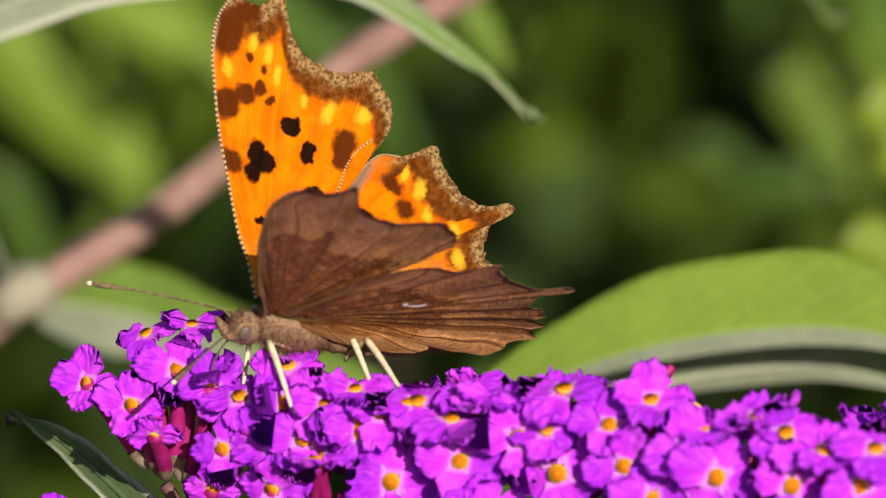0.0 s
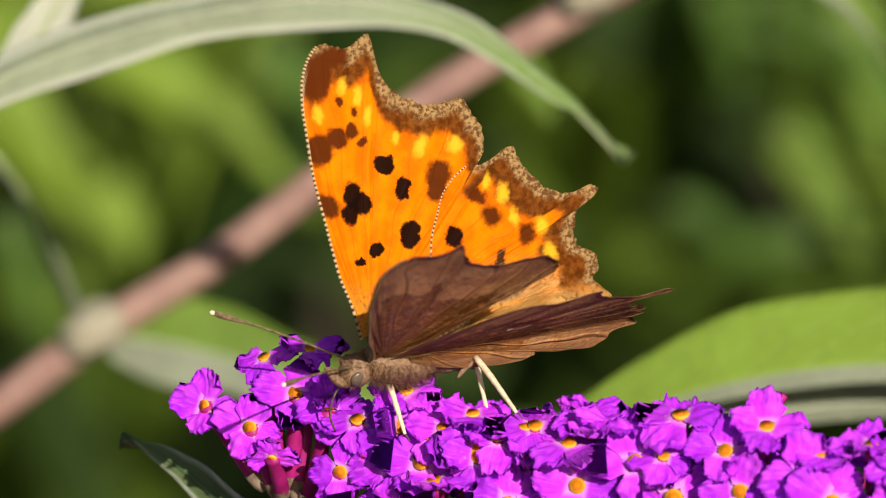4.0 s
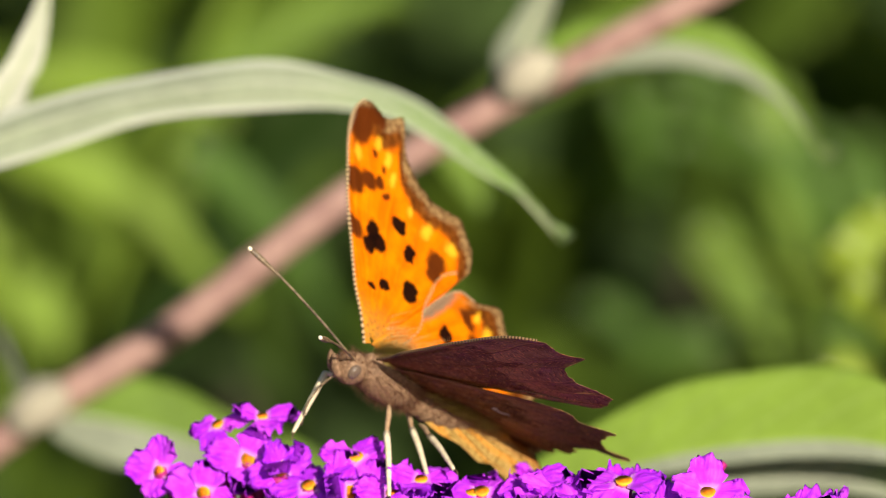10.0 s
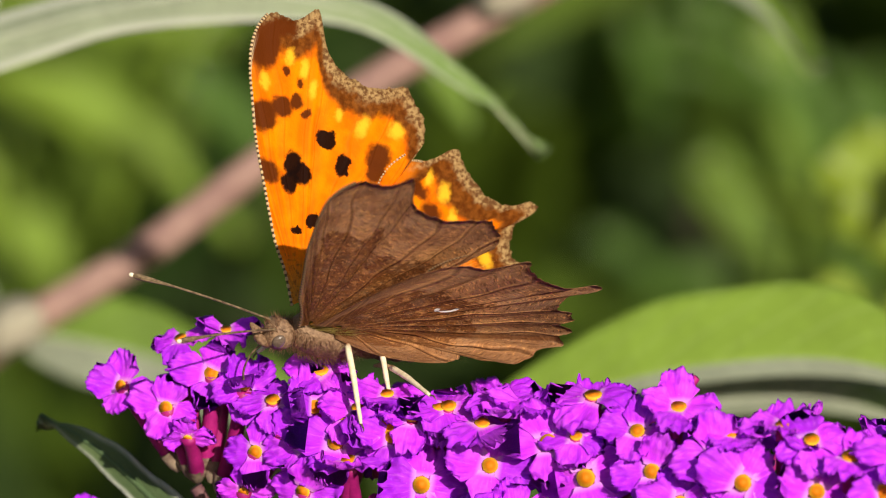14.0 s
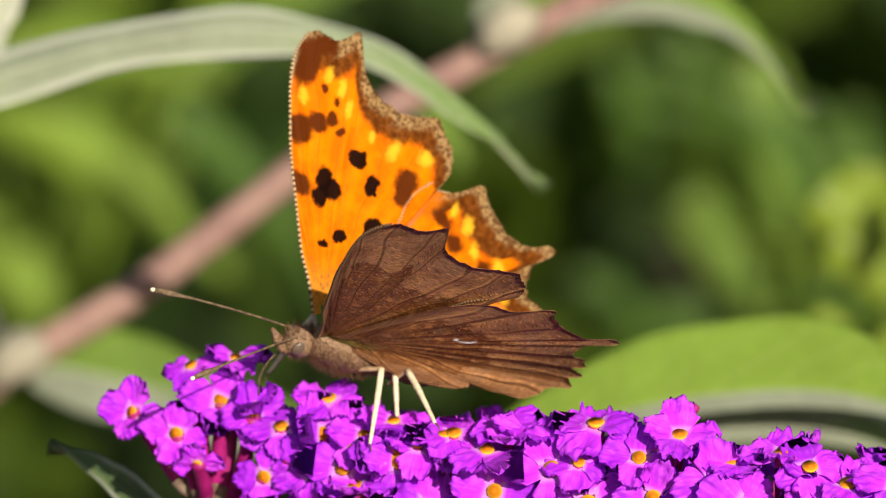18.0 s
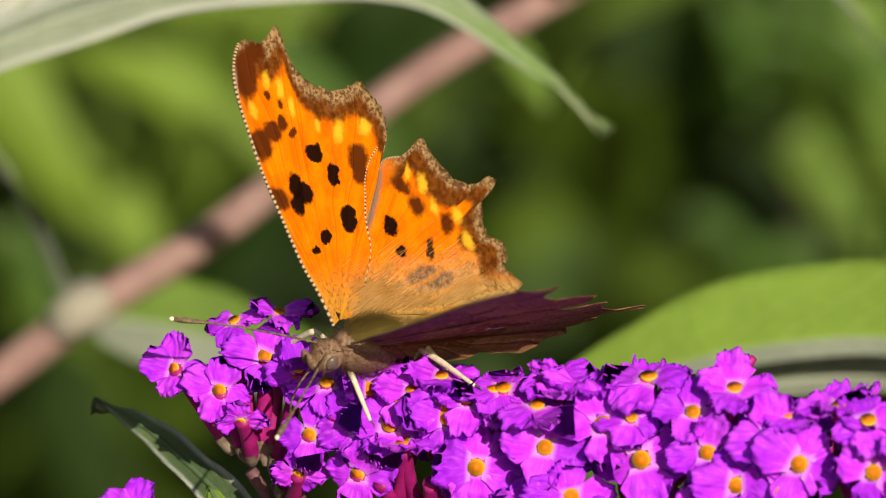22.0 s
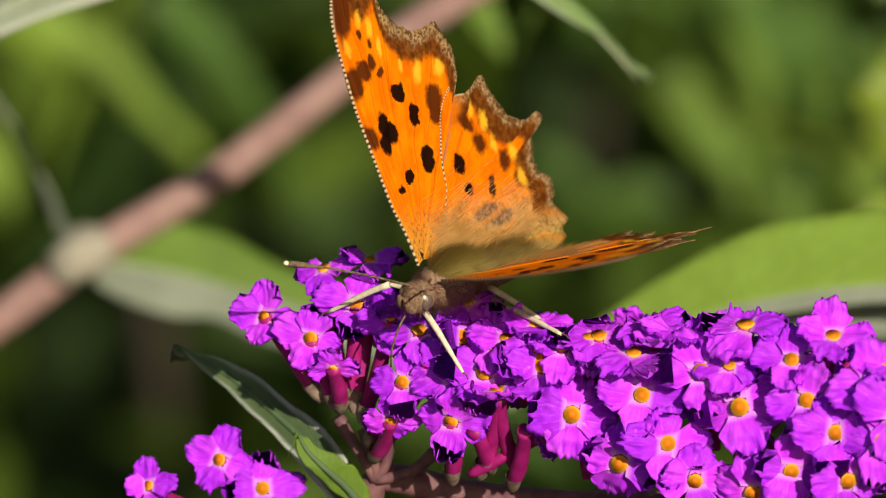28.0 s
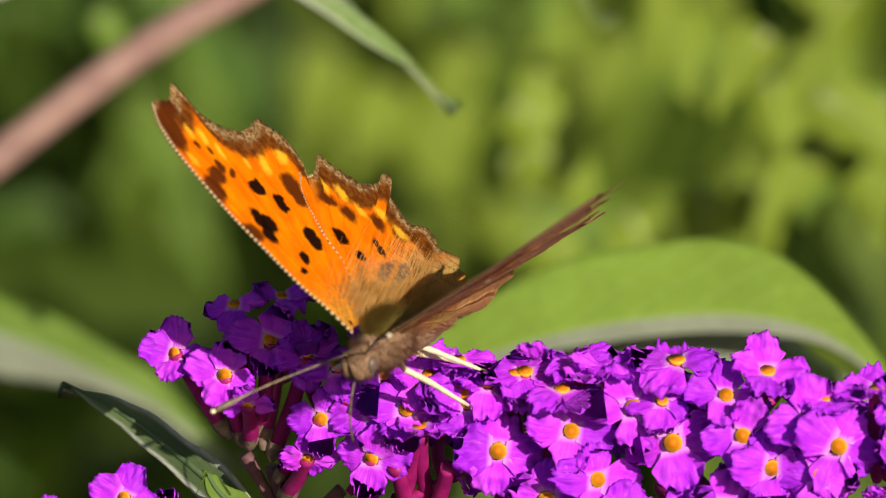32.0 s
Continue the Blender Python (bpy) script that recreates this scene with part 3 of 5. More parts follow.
# ---- the flower spike ----
def petal_mesh(seed):
    r = random.Random(seed)
    bm = bmesh.new()
    la, lu = bm.verts.layers.float.new("along"), bm.verts.layers.float.new("across")
    nu, nv = 14, 27
    ln, wd = r.uniform(2.7, 3.4), r.uniform(1.65, 2.05)
    droop, cup = r.uniform(-0.7, 0.8), r.uniform(-0.3, 0.4)
    rows, al, ac = [], [], []
    for i in range(nu):
        s = i / (nu - 1)
        row = []
        for j in range(nv):
            t = j / (nv - 1) * 2 - 1
            a = abs(t)
            # a rounded lobe on a narrow claw, with a toothed rim
            w = wd * (0.48 + 0.52 * math.sin(min(1.0, s * 1.45) * math.pi / 2) ** 1.3)
            reach = ln * s * (1 - 0.52 * a ** 3 * s)
            frill = s ** 3 * (0.30 * noise.noise(Vector((t * 3.2, seed * 3.1, 1.0))) + 0.34 * noise.noise(Vector((t * 7.5, seed * 5.1, 4.0))) + 0.24 * noise.noise(Vector((t * 15, seed * 2.3, 9.0))))
            k = 1 - 0.20 * a ** 4 * s ** 3
            y = w * t * k * (1 + 0.5 * s * frill * a)
            ruff = (0.75 * s * (0.3 + a) * noise.noise(Vector((t * 1.7 + seed, s * 1.8, 7.0))) + 0.85 * s * s * noise.noise(Vector((t * 3.4 + seed, s * 3.0, 2.0)))
                    + 0.5 * s ** 3 * noise.noise(Vector((t * 6.5 + seed, s * 4.0, 5.0))) + 0.12 * s ** 4 * noise.noise(Vector((t * 15 + seed, s * 7, 3.0))))
            z = 0.22 - droop * s * s + cup * t * t * s + ruff
            row.append(Vector((0.5 + reach + frill, y, z)) * MM)
        # an upper and a lower face, a tenth of a millimetre apart
        rows.append(row + [p - Vector((0, 0, 0.09 * MM)) for p in row[::-1]])
        al.append([s] * nv * 2)
        cross = [j / (nv - 1) * 2 - 1 for j in range(nv)]
        ac.append(cross + cross[::-1])
    vs = grid(bm, rows, 0, True, ((la, al), (lu, ac)))
    bm.faces.new(vs[-1])
    bmesh.ops.recalc_face_normals(bm, faces=bm.faces)
    me = bpy.data.meshes.new("petal")
    bm.to_mesh(me)
    bm.free()
    me.materials.append(PETAL)
    for p in me.polygons:
        p.use_smooth = True
    return me


def simple_mesh(name, build, material):
    bm = bmesh.new()
    build(bm)
    me = bpy.data.meshes.new(name)
    bm.to_mesh(me)
    bm.free()
    me.materials.append(material)
    for p in me.polygons:
        p.use_smooth = True
    return me


PETALS = [petal_mesh(k) for k in range(36)]
THROAT_ME = simple_mesh("throat", lambda b: tube(b, [Vector((0, 0, z)) * MM for z in (-0.5, 0.15, 0.40, 0.42, 0.26, 0.0, -0.4, -1.0)],
                                                 [r * MM for r in (0.46, 0.56, 0.67, 0.64, 0.54, 0.40, 0.28, 0.2)], 14, cap=False), THROAT)
TUBE_ME = [simple_mesh("floret", lambda b, k=k: tube(b, spline([Vector((0, 0, 0.15)) * MM, Vector((0.1 * k, 0, -3)) * MM, Vector((0.5 * k, 0.2, -6)) * MM, Vector((1.2 * k, 0.2, -9)) * MM], 8),
                                                     [r * MM for r in (0.72, 0.62, 0.6, 0.62, 0.66, 0.7, 0.62, 0.4)], 8), TUBE) for k in (-1, 0, 1)]


def floret(spike, at, normal, spin, size, rnd, open_=1.0, erect=0.0):
    """One four-lobed flower with its tube, facing along the normal; erect: how far the upper lobe stands up and the lower one hangs."""
    q = Vector(normal).normalized().to_track_quat("Z", "Y").to_matrix().to_4x4()
    ob = new("floret", rnd.choice(TUBE_ME))
    ob.parent = spike
    ob.matrix_basis = Matrix.Translation(Vector(at) * MM) @ q @ Matrix.Rotation(spin, 4, "Z") @ Matrix.Scale(size, 4)
    th = new("throat", THROAT_ME)
    th.parent = ob
    for k in range(4):
        p = new("petal", rnd.choice(PETALS))
        p.parent = ob
        tilt = rnd.gauss(0.05, 0.26) - (1 - open_) * 0.9 + (-0.55 * erect if k == 1 else 0.45 * erect if k == 3 else 0.0)
        p.matrix_basis = (Matrix.Rotation(k * math.pi / 2 + rnd.gauss(0, 0.15), 4, "Z") @ Matrix.Rotation(tilt, 4, "Y")
                          @ Matrix.Diagonal((rnd.uniform(0.9, 1.12), rnd.uniform(0.92, 1.12), 1, 1)))
    return ob


def build_spike():
    rnd = random.Random(11)
    spike = new("flower_spike")
    tagged(spike, "purple butterfly-bush flower spike with orange-eyed florets", "flower")
    placed = []
    for x, y, z, nx, nz, size in FLORETS:
        if (Vector((x, y, z)) - Vector((-14.5, 2.5, 7.0))).length < 3.2 or (z > 8.5 and -17 < x < -7):
            continue
        floret(spike, (x, y, z), (nx, -1, nz * (1.9 if nz >= 0.7 else 1.0)), rnd.gauss(0, 0.22), size * (0.93 if x < -14 else 1.07), rnd, 1.0, max(0.0, nz) if nz < 0.7 else -0.3)
        placed.append(Vector((x, y, z)))
    # the rest of the spike, crowded round its axis
    n = 0
    for k in range(4000):
        x = rnd.uniform(-11, 62)
        th = rnd.uniform(-2.9, 0.6)
        rad = 14.5 * min(1, 0.7 + (x + 11) / 40)
        ax = Vector((x, SLANT * x + 13.0, -9.0 - 0.07 * max(0.0, x - 15)))
        d = Vector((0, math.sin(th), math.cos(th)))
        if d.y < -0.97 and d.z < -0.9:
            continue
        p = ax + Vector((0, d.y, d.z)) * rad * rnd.uniform(0.74, 0.96)
        if p.z < -22 or (x < -9 and p.z < -3) or (x < 1 and p.z < -5):
            continue
        if (p - Vector((-14.5, 3.0, 7.0))).length < 4 or (p.z > 8 and -17 < x < -7) or min((p - o).length for o in placed) < 5.5:
            continue
        placed.append(p)
        nrm = Vector((rnd.gauss(0, 0.8), d.y + rnd.gauss(0.35, 0.5), d.z + rnd.gauss(0.5, 0.6)))
        floret(spike, p, nrm, rnd.uniform(0, 6.28), rnd.uniform(0.78, 1.02), rnd, rnd.choice((1, 0.8, 0.55, 0.35)))
        n += 1
        if n > 150:
            break
    for a, b in TUBES:
        bm = bmesh.new()
        a, b = Vector(a), Vector(b)
        tube(bm, [p * MM for p in spline([a, a.lerp(b, 0.5) + Vector((0.2, 0.3, -0.3)), b], 9)], [k * MM for k in (0.75, 0.68, 0.66, 0.7, 0.74, 0.76, 0.7, 0.6, 0.45)], 9)
        part("flower_tube", bm, TUBE, spike, "dark magenta flower tube")
        bm = bmesh.new()
        d = (a - b).normalized()
        tube(bm, [(b + d * k) * MM for k in (-0.3, 0.3, 1.1, 1.8)], [k * MM for k in (0.35, 0.66, 0.78, 0.84)], 8, cap=False)
        part("calyx", bm, CALYX, spike, "withered brown calyx")
    # the axis and the little side stalks
    bm = bmesh.new()
    tube(bm, [p * MM for p in spline(LINE_AXIS, 24)], [(1.0 + 0.9 * i / 23) * MM for i in range(24)], 10)
    part("axis", bm, STALK, spike, "dark red-brown woody axis")
    bm = bmesh.new()
    end = Vector(LINE_AXIS[-1])
    tube(bm, [p * MM for p in spline([end, end + Vector((40, -4, -30)), end + Vector((75, 5, -250)), Vector((end.x + 90, end.y + 40, -1000))], 20)], [1.9 * MM + 0.1 * MM * i for i in range(20)], 10)
    part("stem", bm, STALK, spike, "long woody stem down to the ground")
    for a, b, r in STALKS:
        bm = bmesh.new()
        a, b = Vector(a), Vector(b)
        mid = (a + b) / 2 + Vector((0.4, 0, -0.6))
        tube(bm, [p * MM for p in spline([a, mid, b], 7)], [r * MM * k for k in (1, 0.9, 0.85, 0.85, 0.9, 1.0, 1.1)], 7)
        part("stalk", bm, STALK, spike)
    return spike


SPIKE = build_spike()


# ---- the butterfly ----
def outline(pts, n, jag, seed, root):
    """A closed outline through control points with small ragged teeth."""
    p = spline([Vector((a, b, 0)) for a, b in pts], n)
    out = []
    for i, v in enumerate(p):
        s = i / (n - 1)
        k = noise.noise(Vector((s * 60, seed, 0))) * jag + noise.noise(Vector((s * 170, seed, 3))) * jag * 0.8
        d = (p[min(i + 1, n - 1)] - p[max(i - 1, 0)]).normalized()
        env = min(1, s * 8, (1 - s) * 8)
        ray = (v - Vector((*root, 0))).normalized()
        out.append(v + Vector((d.y, -d.x, 0)) * k * env * (1 - min(1.0, abs(d.dot(ray))) ** 2))
    # the angle about the root never turns back
    r0, last, res = Vector((*root, 0)), None, []
    for v in out:
        w = v - r0
        a = math.atan2(w.y, w.x)
        a = a + 2 * math.pi if last is not None and last > 1.5 and a < 0 else a
        last = a if last is None else max(a, last + 0.0006)
        res.append(r0 + Vector((math.cos(last), math.sin(last), 0)) * w.length)
    return res


def wing_mesh(name, pts, root, side, mats, seed, jag=0.3, n=300, rings=26, curve=0.7):
    """A wing blade of two thin sheets, fanned out from the root. along: 0 at the root, 1 at the margin; across: round the margin."""
    bm = bmesh.new()
    la, lu = bm.verts.layers.float.new("along"), bm.verts.layers.float.new("across")
    edge = outline(pts, n, jag, seed, root)
    r0 = Vector((*root, 0))
    for sheet in (0, 1):
        rows, al, ac = [], [], []
        for j in range(rings):
            s = (j / (rings - 1))
            row = []
            for i, e in enumerate(edge):
                p = r0 + (e - r0) * (0.03 + 0.97 * s)
                ripple = 0.12 * math.sin(i / n * 75 + 0.6 * math.sin(i / n * 23)) * s * (1 - 0.45 * s)
                bend = curve * (p.y / 20) ** 2 - 0.7 * max(0.0, 0.3 - p.y)
                lift = (0.05 if sheet == 0 else -0.05) * (1 - 0.6 * s)
                row.append(Vector((p.x, p.y, (bend + ripple + lift) * (1 if side > 0 else -1))) * MM)
            rows.append(row)
            al.append([s] * n)
            ac.append([i / (n - 1) for i in range(n)])
        vs = grid(bm, rows, sheet, False, ((la, al), (lu, ac)))
        last = vs[-1] if sheet == 0 else last
        if sheet == 1:
            for i in range(n - 1):
                bm.faces.new((last[i], last[i + 1], vs[-1][i + 1], vs[-1][i])).material_index = 1
    bm.normal_update()
    me = bpy.data.meshes.new(name)
    bm.to_mesh(me)
    bm.free()
    for m in mats:
        me.materials.append(m)
    for p in me.polygons:
        p.use_smooth = True
    return me


def wing_upper(name, spots, pale, band, costa, fur, grey=None):
    """Orange upper side. spots and pale: centre, half sizes and turn of the marks; band: where round the margin it is brown."""
    m = Nodes(name, 0.55)
    co = m.coord()
    warp = m.node("ShaderNodeVectorMath", i0=m.noise(1.1 / MM, 5, co, 0.7, True), i1=(0.5, 0.5, 0.5))
    m.n[-1].operation = "SUBTRACT"
    sc = m.node("ShaderNodeVectorMath", i0=warp, i1=(1.3 * MM, 1.3 * MM, 0))
    m.n[-1].operation = "MULTIPLY"
    pos = m.node("ShaderNodeVectorMath", i0=co, i1=sc)
    al, ac = m.attr("along"), m.attr("across")
    fine, mid = m.noise(4.5 / MM, 4, co), m.noise(0.35 / MM, 3, co)
    c = m.mix(m.step(mid, 0.35, 0.7), (0.86, 0.150, 0.0008), (0.93, 0.235, 0.001))
    root = m.step(m.math("ADD", m.node("ShaderNodeSeparateXYZ", 1, i0=co), m.math("MULTIPLY", m.math("SUBTRACT", mid, 0.5), 2.5 * MM)), fur[0] * MM, fur[1] * MM, 0.9, 0.0)
    c = m.mix(root, c, m.mix(m.step(m.noise(1.2 / MM, 4, co), 0.35, 0.65), fur[2], fur[3]))
    if grey:
        # olive towards the body, and a grey stippled patch
        c = m.mix(m.step(m.node("ShaderNodeSeparateXYZ", 1, i0=pos), 0.2 * MM, 2.6 * MM, 0.75, 0.0), c, m.mix(m.step(fine, 0.35, 0.65), (0.30, 0.21, 0.045), (0.46, 0.33, 0.10)))
        x, y, sx, sy, an = grey
        k = m.step(m.offset(pos, x * MM, y * MM, 0, an, sx * MM, sy * MM), 0.55, 1.25, 1.0, 0.0)
        c = m.mix(m.math("MULTIPLY", k, m.step(m.noise(2.0 / MM, 4, co, 0.7), 0.40, 0.58, 0.45, 0.95)), c, (0.12, 0.09, 0.065))
    # dark dusting over the root, thin veins, fine scales
    dust = m.math("MULTIPLY", m.step(m.noise(2.4 / MM, 3, co, 0.7), 0.52, 0.62), m.step(m.node("ShaderNodeSeparateXYZ", 1, i0=co), 2.0 * MM, (fur[1] + 2.0) * MM, 0.75, 0.0))
    c = m.mix(dust, c, (0.16, 0.085, 0.02))
    vein = m.math("PINGPONG", m.math("ADD", m.math("MULTIPLY", ac, 13.0), m.math("MULTIPLY", m.noise(0.12 / MM, 1, co), 1.2)), 0.5)
    c = m.mix(m.step(vein, 0.0, 0.06, 0.3, 0.0), c, (0.50, 0.12, 0.004))
    c = m.mix(m.step(vein, 0.2, 0.5, 0.0, 0.35), c, (0.95, 0.29, 0.001))
    c = m.mix(m.step(fine, 0.5, 0.78, 0.0, 0.22), c, (0.45, 0.11, 0.004))
    pales = []
    for x, y, sx, sy, an in pale:
        k = m.step(m.offset(pos, x * MM, y * MM, 0, an, sx * MM, sy * MM), 0.35, 1.35, 0.9, 0.0)
        pales.append(k)
    lo, hi, start = band
    inband = m.math("MULTIPLY", m.step(ac, lo - 0.03, lo + 0.03), m.step(ac, hi - 0.03, hi + 0.03, 1.0, 0.0))
    wob = m.math("ADD", al, m.math("MULTIPLY", m.math("SUBTRACT", m.noise(0.6 / MM, 3, co), 0.5), 0.10))
    brown = m.mix(m.step(m.noise(1.5 / MM, 4, co), 0.35, 0.7), (0.10, 0.024, 0.003), (0.22, 0.065, 0.009))
    c = m.mix(m.math("MULTIPLY", inband, m.step(wob, start, start + 0.06)), c, brown)
    for k in pales:
        c = m.mix(k, c, (0.97, 0.47, 0.022))
    rim = m.mix(m.step(m.noise(2.6 / MM, 3, co), 0.4, 0.6), (0.14, 0.065, 0.025), (0.46, 0.29, 0.12))
    c = m.mix(m.math("MULTIPLY", inband, m.step(wob, 0.915, 0.965, 0.0, 0.85)), c, rim)
    for x, y, sx, sy, an, col, soft in spots:
        k = m.step(m.offset(pos, x * MM, y * MM, 0, an, sx * MM, sy * MM), 1.0 - soft, 1.0 + soft, 0.99, 0.0)
        c = m.mix(k, c, col)
    if costa:
        ck = m.math("MULTIPLY", m.step(ac, costa[0], costa[1], 1.0, 0.0), m.step(al, 0.955, 0.975))
        bars = m.step(m.math("PINGPONG", m.math("MULTIPLY", ac, 190.0), 0.5), 0.12, 0.3)
        c = m.mix(ck, c, m.mix(bars, (0.10, 0.05, 0.02), (0.72, 0.58, 0.36)))
    m.colour(c)
    m.bump(m.math("ADD", fine, m.step(vein, 0.0, 0.07, 1.2, 0.0)), 0.5, 0.00009)
    m.b.inputs["Specular IOR Level"].default_value = 0.02
    return m.thin(0.2, (1.0, 0.7, 0.3))


def wing_under(name, tone, pale_zone, mark=None):
    """Bark-brown underside with darker clouding, veins and fine ripple lines."""
    m = Nodes(name, 0.55)
    co = m.coord()
    al, ac = m.attr("along"), m.attr("across")
    fine, mid, big = m.noise(3.2 / MM, 5, co, 0.7), m.noise(0.9 / MM, 4, co), m.noise(0.22 / MM, 3, co)
    ring = m.node("ShaderNodeCombineXYZ", i0=m.math("MULTIPLY", al, 74.0), i1=m.math("MULTIPLY", ac, 34.0))
    fleck = m.node("ShaderNodeCombineXYZ", i0=m.math("MULTIPLY", al, 95.0), i1=m.math("MULTIPLY", ac, 60.0), i2=4.0)
    streak, speck = m.noise(1.0, 4, ring, 0.65), m.noise(1.0, 3, fleck, 0.6)
    a, b, d = (tuple(k * tone for k in col) for col in ((0.27, 0.098, 0.026), (0.055, 0.017, 0.005), (0.44, 0.20, 0.065)))
    lo, hi = pale_zone
    edge = m.math("ADD", al, m.math("MULTIPLY", m.math("SUBTRACT", m.noise(0.45 / MM, 5, co, 0.65), 0.5), 0.45))
    c = m.mix(m.step(edge, lo - 0.05, lo + 0.03), tuple(k * 0.5 for k in a), a)
    c = m.mix(m.step(big, 0.42, 0.6, 0.0, 0.65), c, b)
    c = m.mix(m.step(m.noise(0.5 / MM, 5, co, 0.7), 0.50, 0.62, 0.0, 0.5), c, (0.28, 0.16, 0.09))
    c = m.mix(m.math("MULTIPLY", m.step(edge, lo, lo + 0.06), m.step(edge, lo + 0.1, lo + 0.22, 0.6, 0.0)), c, d)
    c = m.mix(m.step(edge, hi, hi + 0.08, 0.0, 0.45), c, b)
    c = m.mix(m.step(mid, 0.5, 0.68, 0.0, 0.5), c, d)
    c = m.mix(m.math("MULTIPLY", m.step(edge, lo, lo + 0.04), m.step(big, 0.38, 0.6, 0.75, 0.35)), c, (0.33, 0.19, 0.11))
    c = m.mix(m.math("MULTIPLY", m.step(edge, lo - 0.035, lo - 0.005), m.step(edge, lo + 0.005, lo + 0.03, 0.8, 0.0)), c, b)
    c = m.mix(m.step(streak, 0.52, 0.62, 0.0, 0.6), c, b)
    c = m.mix(m.step(speck, 0.56, 0.66, 0.0, 0.7), c, tuple(min(1.0, k * 1.15) for k in d))
    c = m.mix(m.step(speck, 0.34, 0.42, 0.6, 0.0), c, b)
    # short dark cross strokes between the veins
    stroke = m.noise(1.0, 2, m.node("ShaderNodeCombineXYZ", i0=m.math("MULTIPLY", al, 120.0), i1=m.math("MULTIPLY", ac, 46.0), i2=9.0), 0.5)
    c = m.mix(m.step(stroke, 0.60, 0.68, 0.0, 0.85), c, tuple(k * 0.5 for k in b))
    c = m.mix(m.step(m.noise(6.0 / MM, 2, co, 0.6), 0.62, 0.72, 0.0, 0.45), c, (0.60, 0.42, 0.28))
    vein = m.math("PINGPONG", m.math("ADD", m.math("MULTIPLY", ac, 13.0), m.math("MULTIPLY", m.noise(0.12 / MM, 1, co), 1.2)), 0.5)
    c = m.mix(m.step(vein, 0.0, 0.06, 0.45, 0.0), c, b)
    c = m.mix(m.math("MULTIPLY", m.step(vein, 0.04, 0.08), m.step(vein, 0.08, 0.14, 0.2, 0.0)), c, d)
    if mark:
        x, y = mark
        oval = m.offset(co, x * MM, y * MM, 0, -20, 1.15 * MM, 0.62 * MM)
        k = m.math("MULTIPLY", m.step(m.math("ABSOLUTE", m.math("SUBTRACT", oval, 0.85)), 0.13, 0.24, 1.0, 0.0),
                   m.step(m.node("ShaderNodeSeparateXYZ", 1, i0=co), (y - 0.1) * MM, (y + 0.15) * MM, 1.0, 0.0))
        c = m.mix(k, c, (0.95, 0.93, 0.88))
    yy = m.node("ShaderNodeSeparateXYZ", 1, i0=co)
    if mark:
        c = m.mix(m.step(yy, -0.4 * MM, 0.0, 0.3, 0.0), c, (0.34, 0.14, 0.05))
        c = m.mix(m.math("MULTIPLY", m.step(yy, -0.25 * MM, 0.05 * MM), m.step(yy, 0.15 * MM, 0.7 * MM, 0.8, 0.0)), c, b)
    m.colour(c)
    m.bump(m.math("ADD", m.math("ADD", m.math("MULTIPLY", fine, 0.6), m.math("ADD", m.math("MULTIPLY", streak, 0.9), speck)), m.step(vein, 0.0, 0.09, 1.0, 0.0)), 0.9, 0.00018)
    m.b.inputs["Specular IOR Level"].default_value = 0.1
    return m.thin(0.14, (1.0, 0.35, 0.12))


DK, DB = (0.009, 0.003, 0.002), (0.105, 0.022, 0.003)
FORE_UP = wing_upper("forewing_upper_side",
    [(3.5, 12.0, 1.5, 1.05, 20, DB, 0.3), (4.0, 16.9, 1.35, 1.45, -10, DB, 0.25), (2.3, 17.9, 1.1, 0.9, 25, DB, 0.3),
     (0.9, 18.5, 0.6, 0.75, 0, DB, 0.3), (-0.2, 17.5, 0.4, 0.6, 30, DB, 0.3), (4.3, 23.2, 1.55, 2.2, 0, DB, 0.25), (2.6, 25.0, 1.6, 0.9, 0, DB, 0.35),
     (2.05, 21.1, 0.45, 0.5, 0, DB, 0.35), (0.59, 20.2, 0.35, 0.45, 0, DB, 0.35), (-7.55, 14.4, 1.2, 1.3, 10, DB, 0.3), (-7.3, 13.1, 0.9, 1.1, 10, DB, 0.3),
     (-2.3, 15.41, 1.0, 0.85, 30, DK, 0.13), (-3.99, 13.28, 0.72, 1.15, 12, DK, 0.13), (-4.62, 9.25, 1.0, 1.3, 10, DK, 0.13),
     (-1.29, 7.97, 0.68, 0.68, 0, DK, 0.13), (0.3, 7.0, 0.48, 0.4, 0, DK, 0.18), (0.95, 12.9, 0.85, 1.15, 10, DK, 0.2), (0.0, 12.1, 0.85, 1.05, -20, DK, 0.2), (1.1, 11.3, 0.85, 1.05, 10, DK, 0.2)],
    [(4.08, 20.0, 0.55, 0.9, -10), (1.72, 22.4, 0.5, 0.8, 5), (0.21, 21.5, 0.45, 0.95, 5), (-0.74, 19.8, 0.5, 0.95, 10), (-3.4, 17.9, 0.45, 0.7, 20), (-5.8, 17.0, 0.6, 1.15, 25), (-9.2, 17.0, 0.85, 0.8, 35)],
    (0.27, 0.80, 0.83), (0.24, 0.30), (1.5, 6.0, (0.66, 0.30, 0.03), (0.42, 0.22, 0.05)))
